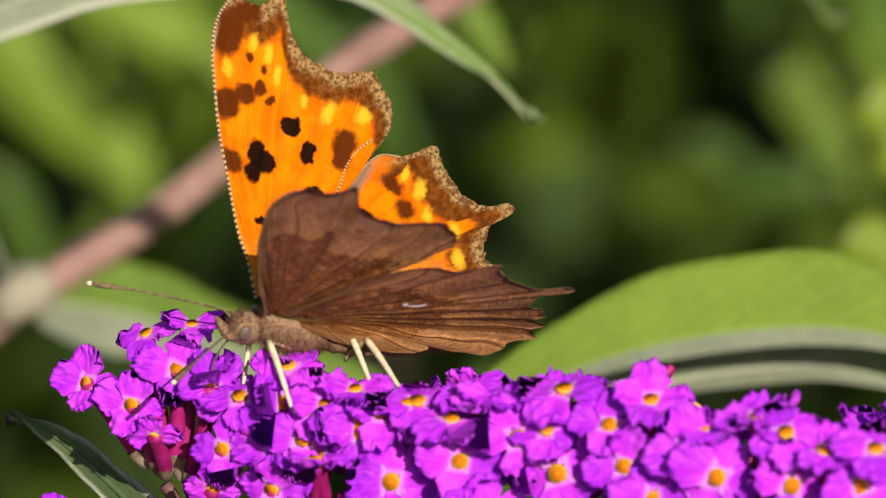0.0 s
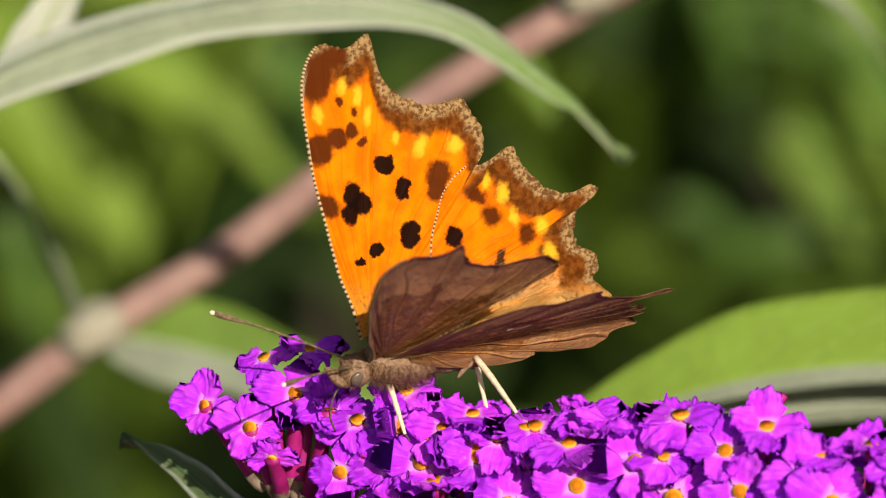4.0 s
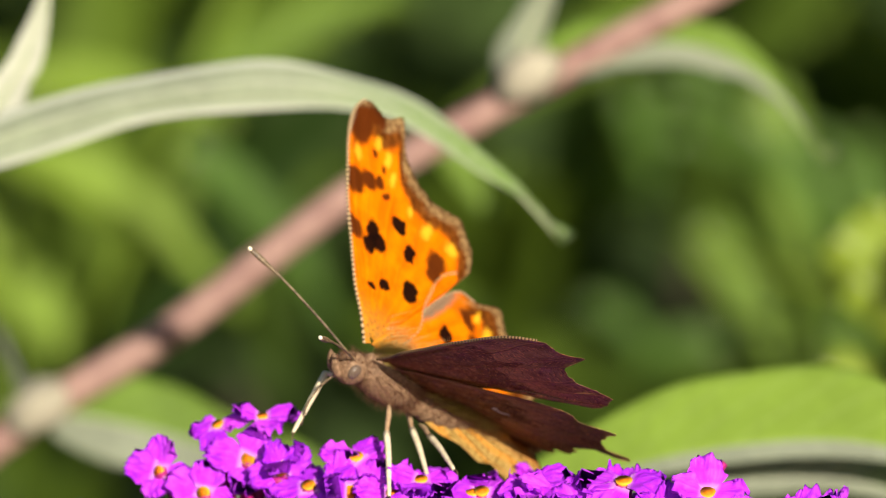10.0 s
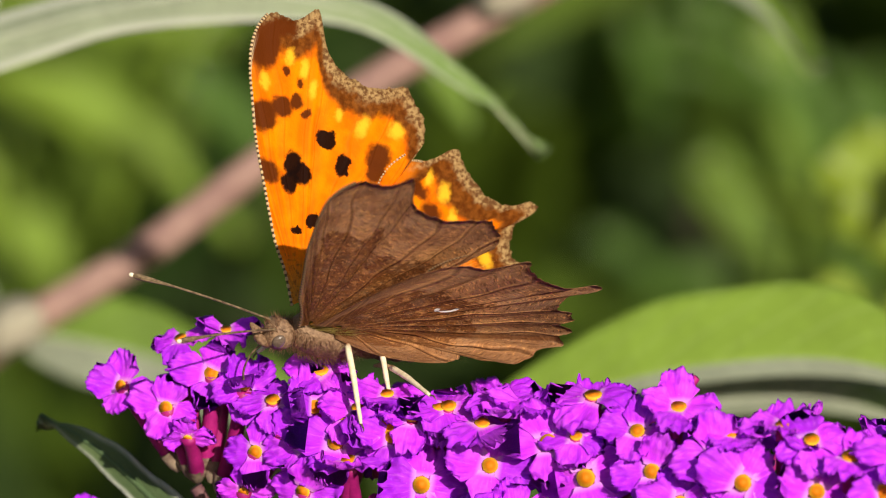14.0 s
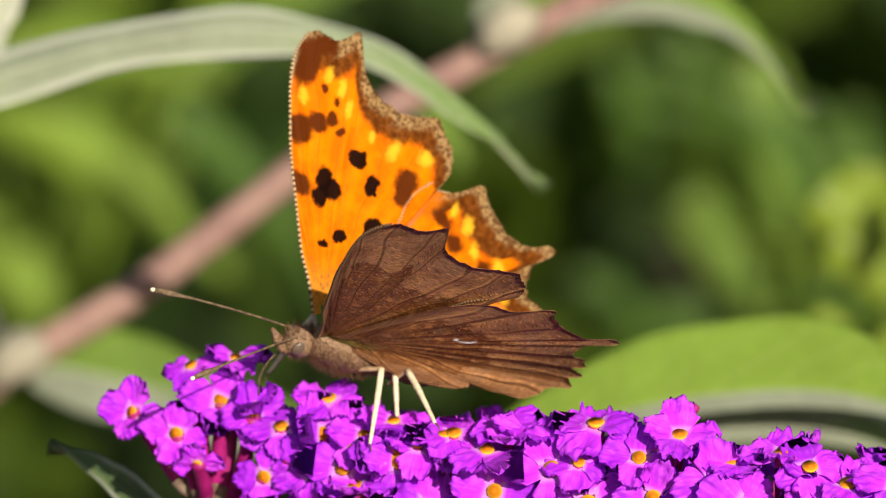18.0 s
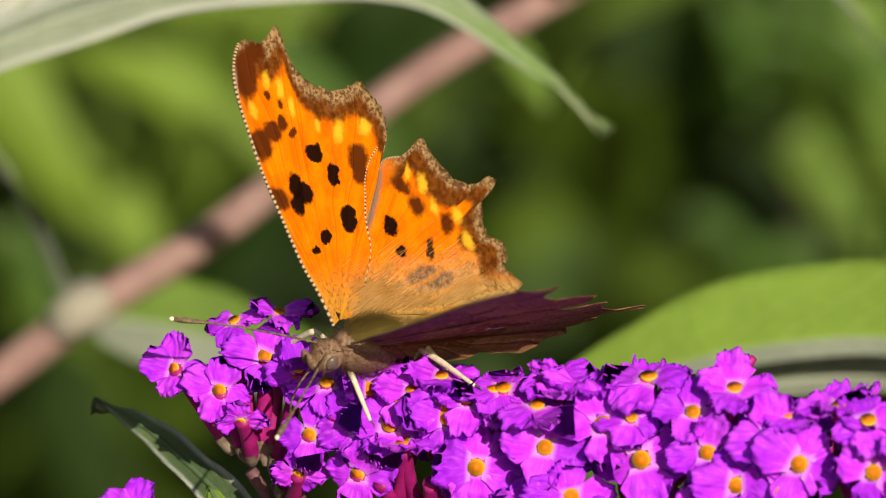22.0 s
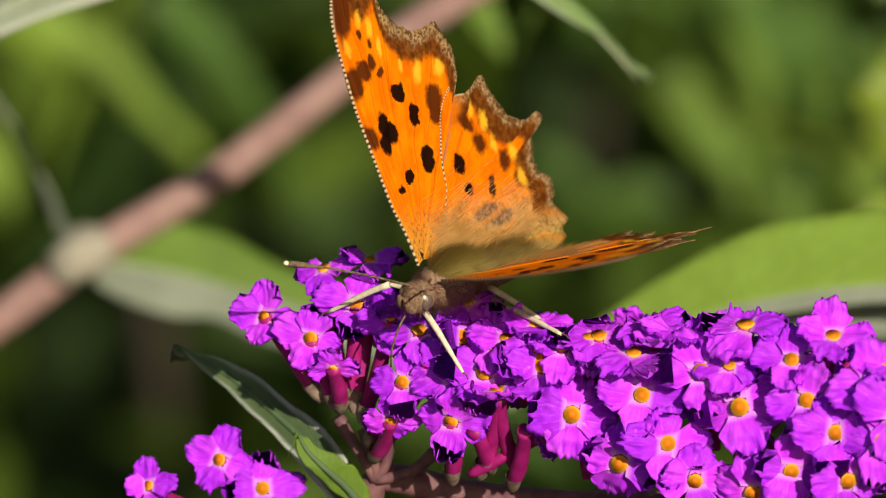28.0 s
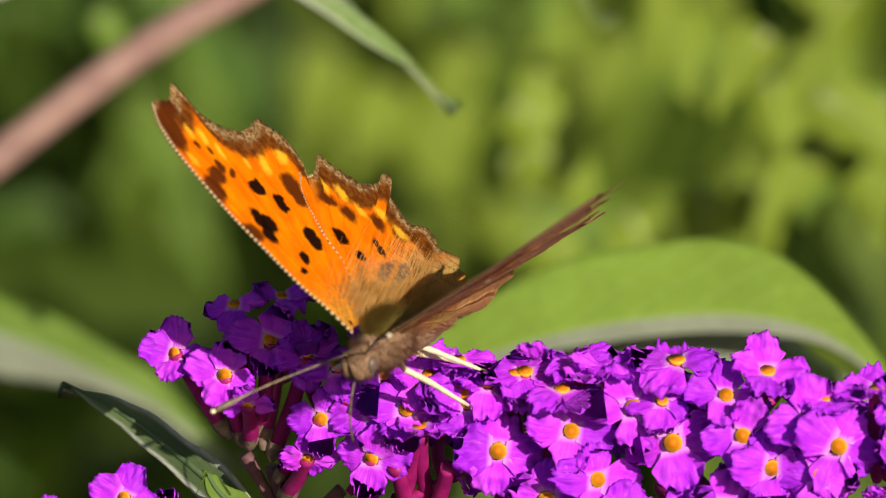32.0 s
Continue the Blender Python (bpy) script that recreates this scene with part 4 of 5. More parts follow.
HIND_UP = wing_upper("hindwing_upper_side",
    [(-13.5, 9.6, 1.1, 0.95, 30, DB, 0.4), (-16.8, 7.7, 0.9, 1.0, 30, DB, 0.4), (-12.2, 11.6, 1.2, 0.7, 30, DB, 0.4), (-7.6, 10.4, 0.9, 4.6, 36, (0.27, 0.17, 0.10), 0.4),
     (-9.6, 8.2, 0.95, 0.95, 20, DK, 0.16), (-10.3, 5.82, 0.68, 0.6, 0, DK, 0.25), (-14.0, 5.7, 0.5, 1.05, 15, (0.05, 0.02, 0.008), 0.3)],
    [(-13.3, 12.75, 0.45, 0.8, 10), (-14.75, 11.5, 0.65, 1.0, 10), (-15.75, 9.3, 0.5, 0.85, 0), (-18.35, 8.3, 0.7, 0.9, -15), (-19.0, 5.9, 0.65, 1.0, -25)],
    (0.16, 0.68, 0.78), None, (2.6, 6.0, (0.66, 0.36, 0.13), (0.46, 0.25, 0.08)), (-13.2, 3.1, 3.3, 1.15, 4))
FORE_UNDER = wing_under("forewing_underside", 2.0, (0.62, 0.9))
HIND_UNDER = wing_under("hindwing_underside", 2.0, (0.55, 0.85), (-11.6, 5.7))
FORE = [(0.5, 0.2), (1.3, 3.2), (2.3, 5.6), (3.0, 8.2), (3.6, 10.6), (4.3, 13.2), (4.8, 15.5), (5.2, 18.2), (5.55, 20.6), (5.6, 22.9), (5.1, 24.7), (4.2, 26.0), (2.9, 26.05), (1.2, 25.8), (0.0, 26.6),
        (-0.8, 26.9), (-1.4, 25.3), (-2.0, 23.4), (-3.2, 21.9), (-5.0, 21.0), (-7.1, 20.6), (-8.7, 20.8), (-10.0, 21.1), (-10.8, 19.8), (-11.7, 18.6), (-12.1, 17.0), (-11.8, 15.9), (-10.2, 15.0), (-8.8, 13.9),
        (-7.8, 12.5), (-7.3, 10.8), (-6.7, 8.8), (-6.3, 6.0), (-4.4, 3.0), (-2.0, 0.6)]
HIND = [(-1.3, 0.6), (-4.7, 6.0), (-6.6, 9.2), (-8.5, 12.0), (-10.5, 14.0), (-12.6, 14.2), (-14.2, 14.8), (-16.0, 15.6), (-17.0, 13.8), (-18.6, 12.0), (-20.2, 11.1), (-21.8, 10.9), (-23.6, 11.4), (-24.2, 10.8),
        (-23.2, 9.9), (-22.0, 9.2), (-21.6, 7.8), (-21.7, 6.2), (-23.2, 5.4), (-23.7, 4.0), (-23.0, 2.9), (-24.6, 1.4), (-23.6, 0.6), (-24.2, -0.5), (-22.0, -1.2), (-18.8, -0.8), (-17.0, -1.4), (-14.5, -1.2), (-11.0, -1.6), (-7.0, -1.2), (-3.0, -0.2)]
BROWN_FUR = plain("brown_scaled_skin", (0.14, 0.075, 0.04), (0.30, 0.18, 0.10), 3500, 0.7, 0.6)
HAIR = plain("golden_hair", (0.52, 0.29, 0.07), (0.68, 0.42, 0.14), 300, 0.6, 0.0, thin=0.45)
HAIR_T = plain("olive_hair", (0.34, 0.25, 0.05), (0.52, 0.40, 0.12), 300, 0.6, 0.0, thin=0.4)
HAIR_B = plain("brown_hair", (0.22, 0.10, 0.05), (0.34, 0.18, 0.10), 300, 0.6, 0.0, thin=0.35)
FEMUR = plain("brown_leg", (0.30, 0.18, 0.10), (0.46, 0.32, 0.19), 2500, 0.6, 0.3)
EYE = plain("brown_eye", (0.09, 0.06, 0.04), (0.17, 0.12, 0.09), 9000, 0.25, 0.3)
LEG = plain("cream_leg", (0.62, 0.50, 0.32), (0.78, 0.68, 0.48), 2500, 0.5, 0.2)
ANT = plain("banded_antenna", (0.06, 0.035, 0.02), (0.22, 0.15, 0.08), 2600, 0.5, 0.1)
CLUB = plain("pale_antenna_tip", (0.75, 0.62, 0.40), (0.85, 0.75, 0.55), 2000, 0.4, 0.1)

BEAD_N = Nodes("beaded_edge", 0.6)
BEAD_N.colour(BEAD_N.mix(BEAD_N.step(BEAD_N.attr("along"), 0.25, 0.6), (0.05, 0.025, 0.012), (0.50, 0.34, 0.17)))
BEADS = BEAD_N.mat
DULL_N = Nodes("dull_beaded_edge", 0.7)
DULL_N.colour(DULL_N.mix(DULL_N.step(DULL_N.attr("along"), 0.25, 0.6), (0.05, 0.025, 0.012), (0.21, 0.12, 0.055)))
DULL_BEADS = DULL_N.mat


def hairs(bm, spots, length, spread, rnd, width=0.035, lean=(-1, 0, 0.3)):
    """Fine tapering hairs on points with normals."""
    for p, n in spots:
        d = (Vector(n) + Vector(lean) * 0.8 + Vector((rnd.gauss(0, spread), rnd.gauss(0, spread), rnd.gauss(0, spread)))).normalized()
        ln = length * rnd.uniform(0.6, 1.25)
        s = d.orthogonal().normalized() * width
        p = Vector(p)
        q = p + d * ln * 0.55 + Vector(lean) * ln * 0.05
        e = p + d * ln + Vector(lean) * ln * 0.25
        v = [bm.verts.new(k * MM) for k in (p - s, p + s, q + s * 0.6, q - s * 0.6, e)]
        bm.faces.new(v[:4])
        bm.faces.new((v[3], v[2], v[4]))


def ellipsoid_points(c, h, n, rnd, keep):
    out = []
    while len(out) < n:
        d = Vector((rnd.gauss(0, 1), rnd.gauss(0, 1), rnd.gauss(0, 1))).normalized()
        if keep(d):
            out.append((Vector(c) + Vector((d.x * h[0], d.y * h[1], d.z * h[2])), Vector((d.x / h[0], d.y / h[1], d.z / h[2])).normalized()))
    return out


def build_butterfly():
    rnd = random.Random(3)
    fly = new("butterfly")
    tagged(fly, "orange and black butterfly with ragged bark-brown undersides on a flower", "butterfly")
    T_C, T_H, A_C, A_H = (-3.3, 0, -1.5), (4.2, 2.1, 2.3), (-11.8, 0, -1.8), (6.2, 1.6, 1.7)
    bm = bmesh.new()
    blob(bm, Vector(T_C) * MM, Vector(T_H) * MM, None, 0.12, 1, 20, 14)
    th = part("thorax", bm, BROWN_FUR, fly, "brown thorax with olive fur on its back")
    bm = bmesh.new()
    hairs(bm, ellipsoid_points(T_C, T_H, 3600, rnd, lambda d: d.z > 0.62), 1.4, 0.3, rnd)
    part("fur", bm, HAIR_T, th, "fine golden olive hair")
    bm = bmesh.new()
    hairs(bm, ellipsoid_points(T_C, T_H, 2200, rnd, lambda d: d.z < 0.45), 0.9, 0.3, rnd, lean=(-0.6, 0, -0.4))
    part("breast_fur", bm, HAIR_B, th, "grey-brown hair under the thorax")
    bm = bmesh.new()
    rows, K = [], 40
    for i in range(K + 1):
        s = i / K
        x = -6.0 - 12.0 * s
        r = 1.6 * math.sin(math.pi * min(1, 0.32 + 0.66 * s)) ** 0.8 * (1 + 0.05 * math.cos(s * 8 * 2 * math.pi))
        rows.append([Vector((x, r * math.cos(a), -1.9 - 0.1 * s + r * 1.05 * math.sin(a))) * MM for a in (2 * math.pi * k / 16 for k in range(16))])
    vs = grid(bm, rows, 0, True)
    bm.faces.new(vs[0][::-1]), bm.faces.new(vs[-1])
    ab = part("abdomen", bm, BROWN_FUR, fly, "brown ringed abdomen")
    bm = bmesh.new()
    hairs(bm, ellipsoid_points(A_C, A_H, 1600, rnd, lambda d: d.z > -0.2), 0.9, 0.3, rnd, lean=(-1, 0, 0.1))
    part("fur", bm, HAIR_B, ab, "short brown hair")
    bm = bmesh.new()
    hairs(bm, ellipsoid_points(A_C, A_H, 1900, rnd, lambda d: d.z > 0.3 and d.x > -0.6), 1.6, 0.3, rnd, 0.03, (-0.9, 0, 0.5))
    part("back_fur", bm, HAIR_T, ab, "longer olive hair on the back")
    bm = bmesh.new()
    blob(bm, Vector((1.2, 0, -2.1)) * MM, Vector((1.55, 1.5, 1.55)) * MM, None, 0.12, 2, 16, 12)
    head = part("head", bm, BROWN_FUR, fly, "small brown head")
    bm = bmesh.new()
    hairs(bm, ellipsoid_points((1.2, 0, -2.1), (1.55, 1.5, 1.55), 620, rnd, lambda d: abs(d.y) < 0.7), 0.7, 0.35, rnd, 0.03, (0.3, 0, 0.5))
    part("fur", bm, HAIR_B, head)
    for s in (1, -1):
        bm = bmesh.new()
        blob(bm, Vector((1.6, 1.22 * s, -2.0)) * MM, Vector((0.65, 0.4, 0.75)) * MM, None, 0.0, 0, 16, 12)
        part("eye", bm, EYE, head, "brown compound eye")
        bm = bmesh.new()
        tube(bm, [p * MM for p in spline([(1.6, 0.4 * s, -3.0), (2.7, 0.45 * s, -2.8), (3.5, 0.4 * s, -2.2), (4.2, 0.3 * s, -1.5)], 9)],
             [k * MM for k in (0.3, 0.5, 0.52, 0.5, 0.46, 0.4, 0.32, 0.22, 0.06)], 8)
        part("palp", bm, BROWN_FUR, head)
    ants = []
    for s in (-1, 1):
        bm = bmesh.new()
        line = spline([(0, 0, 0), (4, 0.1, 0.25), (9, 0.2, 0.3), (13.2, 0.2, 0.0)], 20)
        tube(bm, [p * MM for p in line], [k * MM for k in [0.1] * 14 + [0.13, 0.18, 0.25, 0.28, 0.26, 0.16]], 7)
        me = bpy.data.meshes.new("antenna")
        bm.to_mesh(me)
        bm.free()
        me.materials.append(ANT)
        ob = new("antenna", me)
        ob.parent = fly
        ob["label"] = "thin banded antenna with a dark club"
        bm = bmesh.new()
        blob(bm, Vector((13.3, 0.2, 0)) * MM, Vector((0.26, 0.2, 0.2)) * MM)
        part("tip", bm, CLUB, ob, "pale club tip")
        ants.append(ob)
    bm = bmesh.new()
    tube(bm, [p * MM for p in spline([(0, 0, 0), (0.7, 0, -1.8), (0.6, 0, -4.0), (-0.3, 0, -6.0)], 14)], [0.1 * MM] * 14, 6)
    prob = part("proboscis", bm, ANT, fly, "thin dark proboscis")
    prob.location = Vector((2.1, 0, -3.1)) * MM
    legs = {}
    for key in HIPS:
        seg = []
        for nm, ln, rad in (("femur", 3.4, (0.2, 0.3, 0.3, 0.26, 0.22)), ("shin", 7.4, (0.30, 0.29, 0.25, 0.2, 0.13))):
            bm = bmesh.new()
            tube(bm, [p * MM for p in spline([(0, 0, 0), (ln * 0.35, 0, 0.12), (ln * 0.7, 0, 0.05), (ln, 0, 0)], 9)],
                 [rad[min(4, k // 2)] * (1.0 if nm == "shin" else 0.8) * MM for k in range(9)], 8)
            ob = part(nm, bm, LEG if nm == "shin" or key == "R2" else FEMUR, fly, "slender cream leg segment" if nm == "shin" else "slender leg segment")
            if nm == "shin":
                bm = bmesh.new()
                tube(bm, [p * MM for p in spline([(ln - 0.1, 0, 0), (ln + 0.4, 0.1, 0.1), (ln + 0.7, 0.25, -0.15)], 5)], [k * MM for k in (0.1, 0.09, 0.08, 0.06, 0.03)], 6)
                part("claw", bm, ANT, ob)
            seg.append(ob)
        legs[key] = seg
    wings = {}
    for s, nm in ((-1, "right"), (1, "left")):
        for pts, root, um, dm, kind, sd in ((FORE, (-0.3, 0.6), FORE_UP, FORE_UNDER, "forewing", 1.0), (HIND, (-2.6, 0.9), HIND_UP, HIND_UNDER, "hindwing", 2.0)):
            if kind == "hindwing" and s > 0:
                pts = [(-0.9, 1.0), (-3.4, 6.8), (-5.2, 10.4), (-7.6, 13.0), (-10.3, 14.5)] + pts[5:-7] + [(-22.2, -0.9), (-21.2, -1.7), (-19.8, -2.2), (-18.0, -2.0), (-16.8, -1.3), (-15.2, -1.3), (-14.4, -2.0), (-12.5, -2.3), (-9.5, -2.2), (-6.5, -1.6), (-3.0, -0.4)]
            me = wing_mesh(kind, pts, root, s, (um, dm), sd)
            ob = new(kind, me)
            ob.parent = fly
            ob["label"] = "ragged-edged %s, orange with black spots above and bark brown below" % kind
            wings[kind, s] = ob
            if kind == "hindwing" and s > 0:
                continue
            lead = [p for p in spline([Vector((a, b, 0)) for a, b in pts[:12 if kind == "forewing" else 6]], 260)]
            bm = bmesh.new()
            lb = bm.verts.layers.float.new("along")
            zz = [(0.7 * (p.y / 20) ** 2 - 0.7 * max(0.0, 0.3 - p.y)) * s for p in lead]
            rad = [(0.13 if kind == "forewing" else 0.10) * (1 + 0.3 * math.sin(i * 1.45)) * MM for i in range(260)]
            rings = tube(bm, [Vector((p.x, p.y, q)) * MM for p, q in zip(lead, zz)], rad, 6)
            for i, ring in enumerate(rings):
                for v in ring:
                    v[lb] = 0.5 + 0.5 * math.sin(i * 1.45)
            part("leading_edge", bm, BEADS if s < 0 else DULL_BEADS, ob, "leading edge beaded pale and dark")
            if kind == "forewing":
                bm = bmesh.new()
                lb = bm.verts.layers.float.new("along")
                trail = spline([Vector((a, b, 0)) for a, b in pts[27:34]], 160)
                rings = tube(bm, [Vector((p.x, p.y, 0.7 * (p.y / 20) ** 2 * s)) * MM for p in trail], [0.1 * (1 + 0.35 * math.sin(i * 1.3)) * MM for i in range(160)], 6)
                for i, ring in enumerate(rings):
                    for v in ring:
                        v[lb] = 0.45 + 0.45 * math.sin(i * 1.3)
                part("trailing_edge", bm, BEADS if s < 0 else DULL_BEADS, ob, "trailing edge beaded pale and dark")
    # long soft hair over the roots of the hindwings
    for s in (-1, 1):
        bm = bmesh.new()
        spots = []
        for k in range(1500 if s < 0 else 700):
            a, b = rnd.uniform(-17.0 if s < 0 else -13.5, -1.5 if s < 0 else -5.0), abs(rnd.gauss(0, 1.9)) + (0.4 if s < 0 else 2.0)
            if s > 0 or ((a + 11.6) / 4.6) ** 2 + ((b - 3.0) / 2.1) ** 2 > 1:
                spots.append(((a, b, 0.08 * s), (-0.5, 0.4, 0.85 * s)))
        hairs(bm, spots, 2.2 if s < 0 else 1.3, 0.16, rnd, 0.028, (-0.9, 0.35, 0.25 * s))
        part("fringe", bm, HAIR, wings["hindwing", s], "long golden hair near the wing root")
    return fly, wings, ants, prob, legs


FLY, WINGS, ANTENNAE, PROBOSCIS, LEGS = build_butterfly()


# ---- rows of the movement: seconds; place; turns; lifts of the right and left wings; sweeps of the fore- and hindwings; the left forewing's own lift, the left side's sweep, the left forewing's own sweep ----
FLIGHT = (
    (0, -12.71, 7.04, 12.66, 28.4, 10.89, -24.73, 50.49, 50.21, -1.03, 0.88, 3.11, -10.58, 0.6),
    (0.5, -13.29, 7.05, 11.97, 28.17, 4.92, -24.8, 51.68, 51.29, -0.11, 1.3, 6.05, -9.97, 2.19),
    (1, -13.68, 6.81, 11.52, 26.23, -0.91, -25, 54.57, 51.88, 2.41, 2.67, 6.8, -9.06, 3.93),
    (1.5, -13.97, 6.5, 10.97, 23.13, -6.16, -23.72, 60.99, 54.71, 5.65, 4.5, 5.23, -6.78, 6.2),
    (2, -14.04, 5.87, 11.22, 22.95, -6.45, -23.52, 58.58, 52.73, 7.62, 5.53, 6.21, -7.42, 4.89),
    (2.5, -13.66, 3.82, 11.62, 26.7, -5.2, -27.23, 54.28, 53.22, 5.92, 4.63, 5.6, -8.19, 0.06),
    (3, -13.43, 2.38, 11.86, 28.71, -3.95, -29.79, 51.58, 53.06, 4.61, 3.93, 5.33, -7.82, -2.65),
    (3.5, -13.44, 2.12, 12.01, 28.13, -3.02, -30.54, 50.3, 51.75, 4.29, 3.12, 7.52, -7.35, -3.01),
    (5.5, -13.81, 3.4, 11.71, 37.85, -0.2, -36.54, 43.87, 56.79, 10.61, -3.8, 2.33, -22.18, 0.66),
    (6, -11.76, 3.68, 14.1, 33.26, 11.59, -32.88, 40.15, 57.77, 6.83, 0.36, 2.62, -10.05, 2.91),
    (6.5, -10.99, 5.83, 15.27, 42.58, 17.55, -28.79, 41.13, 49.41, 9.48, 10.48, -3.1, -8.65, -9.03),
    (7, -10.58, 6.32, 15.6, 43.27, 19.91, -27.23, 39.02, 43.38, 8.23, 10.71, -4.08, -9.11, -7.45),
    (7.5, -9.65, 6.68, 16.39, 43.85, 23.35, -26.7, 39.46, 40.28, 9.35, 11.58, -3.86, -9.37, -7.54),
    (8, -9.56, 6.9, 16.81, 43.65, 26.62, -25.51, 38.37, 37.83, 7.65, 9.57, -3.4, -9.56, -3.86),
    (8.5, -9.3, 6.83, 16.91, 44.11, 27.37, -26.37, 35.66, 33.52, 6.98, 7.1, -0.27, -11.45, -0.42),
    (9, -9.3, 6.91, 16.84, 44.19, 25.57, -26.1, 33.62, 30.56, 8.01, 11.79, 1.08, -7.94, -4.67),
    (9.5, -9.19, 7.12, 16.89, 44.23, 26, -26.19, 32.95, 29.28, 9.48, 13.52, 1.17, -8.21, -6.56),
    (10, -9.2, 7.31, 16.99, 43.91, 25.96, -27.05, 32.4, 29.55, 10.53, 13.19, 1.1, -8.47, -5.96),
    (10.5, -9.23, 7.57, 16.92, 44.17, 26, -28.21, 31.84, 31.49, 9.31, 12.54, 0.82, -8.02, -5.12),
    (11, -9.36, 7.85, 16.88, 44.26, 27.81, -30.9, 30.38, 34.91, 8, 7.3, 0.58, -12.69, -0.25),
    (11.5, -9.75, 8.48, 16.2, 43.87, 26.39, -33.77, 30.57, 48.64, 7.86, 11.76, -2.79, -10.11, -6.24),
    (12, -9.85, 7.09, 15.78, 37.35, 27.33, -39.22, 28.63, 58.86, 2.6, 0.96, 4.69, -13.42, 4.88),
    (12.5, -10.22, 7.28, 15.44, 33.06, 25.25, -38.25, 27.28, 61.99, 1.59, -1.34, 4.31, -8.55, 4.15),
    (13, -11.32, 6.32, 14.29, 32.57, 17.96, -39.43, 30.02, 63.9, 0.92, -0.42, 4.01, -11.49, 3),
    (13.5, -12.58, 4.45, 12.63, 27.59, 8.13, -38.23, 34.18, 68.63, 0.62, -1.32, 3.36, -8.62, 1.74),
    (15.5, -11.78, 2.95, 14.36, 29.81, 15.94, -35.39, 36.53, 61.09, 0.58, -1.29, 2.83, -8.91, 1.29),
    (16, -11.77, 4.1, 14.06, 30.26, 16.93, -37.02, 36.59, 64.87, -1.82, -2.44, 0.78, -8.34, 2.09),
    (16.5, -11.64, 4.21, 14.51, 34.59, 18.23, -42.19, 32.86, 66.21, 1.83, -2.08, 3.76, -10.4, -0.86),
    (17, -12.35, 4.14, 13.63, 31.37, 12.57, -40.78, 31.86, 61.32, 1.6, -3.5, 3.52, -11.38, -0.97),
    (17.5, -13.23, 3.84, 12.4, 30.31, 6.86, -37.19, 34.37, 61.54, 1.77, -2.24, 1.99, -9.3, -3.38),
    (18, -11.35, 2.73, 14.69, 28.57, 15.36, -35.32, 36.4, 58.77, 0.17, -1.13, 1.32, -8.24, 0.29),
    (18.5, -10.85, 4.66, 16.08, 32.97, 23.35, -34.67, 36.02, 53.04, 2.36, -3.17, 2.21, -5.14, -3.77),
    (19, -9.64, 4.2, 16.37, 37.68, 24.96, -31.54, 38, 45.43, -0, -3.23, 2.83, -5.98, 2.42),
    (19.5, -9.92, 4.63, 16.35, 41.62, 24.79, -31.34, 37.93, 44.65, 1.1, -0.03, -3.44, 5.46, -7.86),
    (20, -9.82, 3.82, 16.21, 43.56, 24.73, -31.81, 34.86, 38.04, 0.31, -0.02, -2.68, 9.14, -4.35),
    (20.5, -11.86, 1.51, 14.59, 40.61, 20.64, -33.37, 36, 41.54, -1.66, -1.6, -5.97, 5.3, -3.44),
    (21, -12.68, 1.18, 13.95, 44.41, 19.32, -34.43, 36.37, 41.92, -4.6, -3.75, -3.44, 2.58, 1.62),
    (21.5, -12.25, 0.99, 13.83, 48.8, 18.3, -32.91, 36.52, 42, -5.22, -4.31, -2.33, 0.13, 7.9),
    (22, -12.98, 0.97, 10.12, 48.87, 3.81, -31.67, 39.08, 46.32, -4.69, -3.29, -0.76, -4.24, 3.95),
    (22.5, -14.4, 1.09, 7.7, 43.33, -10.22, -28.97, 40.71, 50.68, -3.59, -3.02, 0.67, -19.26, 3.04),
    (23, -14.57, 0.96, 8, 48.19, -14.12, -26.31, 40.55, 34.54, 0.1, 1.97, 2.66, -9.21, 4.5),
    (23.5, -15.04, 0.81, 7.5, 45.4, -16.1, -26.45, 47.93, 50.31, 1.22, 0.47, 0.46, -7.26, 1.55),
    (24, -15.44, 0.63, 7.36, 46.61, -16.63, -22.64, 45.95, 43.71, 1.17, 0.16, -1.19, -2.54, -0.21),
    (24.5, -15.54, 0.5, 7.48, 46.81, -15.81, -22.05, 46.68, 41.87, 0.99, 0.04, -0.94, -2.44, -0.73),
    (26.5, -15.01, 2.28, 7.85, 56.5, -17.05, -17.44, 47.47, 23.38, 0.59, 4.73, 5.25, -11.09, -0.24),
    (27, -15.21, 1.94, 7.89, 56.18, -17.49, -15.87, 47.35, 28.51, 2.34, 3.5, 5.61, -9.18, -0.29),
    (27.5, -15.11, 1.37, 8.05, 55.24, -16.45, -18.12, 49.2, 31.26, 3.96, 3.41, 4.13, -8.32, -0.79),
    (28, -13.84, 0.61, 11.1, 57.79, -2.83, -22.84, 50.15, 30.1, 3.17, 3.14, 3.03, -10.47, -1.46),
    (28.5, -15.99, -0.84, 8.31, 54.25, -15.89, -16.75, 47.27, 34.55, 2.84, 3.29, 2.02, -7.37, -0.28),
    (29, -16.44, -2.45, 8.85, 48.5, -14.98, -17.96, 48.52, 33.73, 2.28, 2.16, 1.18, -9.55, 0.78),
    (29.5, -15.1, -4, 11.66, 53.97, -3.9, -19.68, 52.48, 36.53, 2.79, 3.19, 0.54, -6.2, 0.64),
    (30, -13.21, -5.64, 13.91, 63.05, 6.64, -16.24, 43.38, 28.77, 1.22, 2.24, 0.17, -5.38, 0.63),
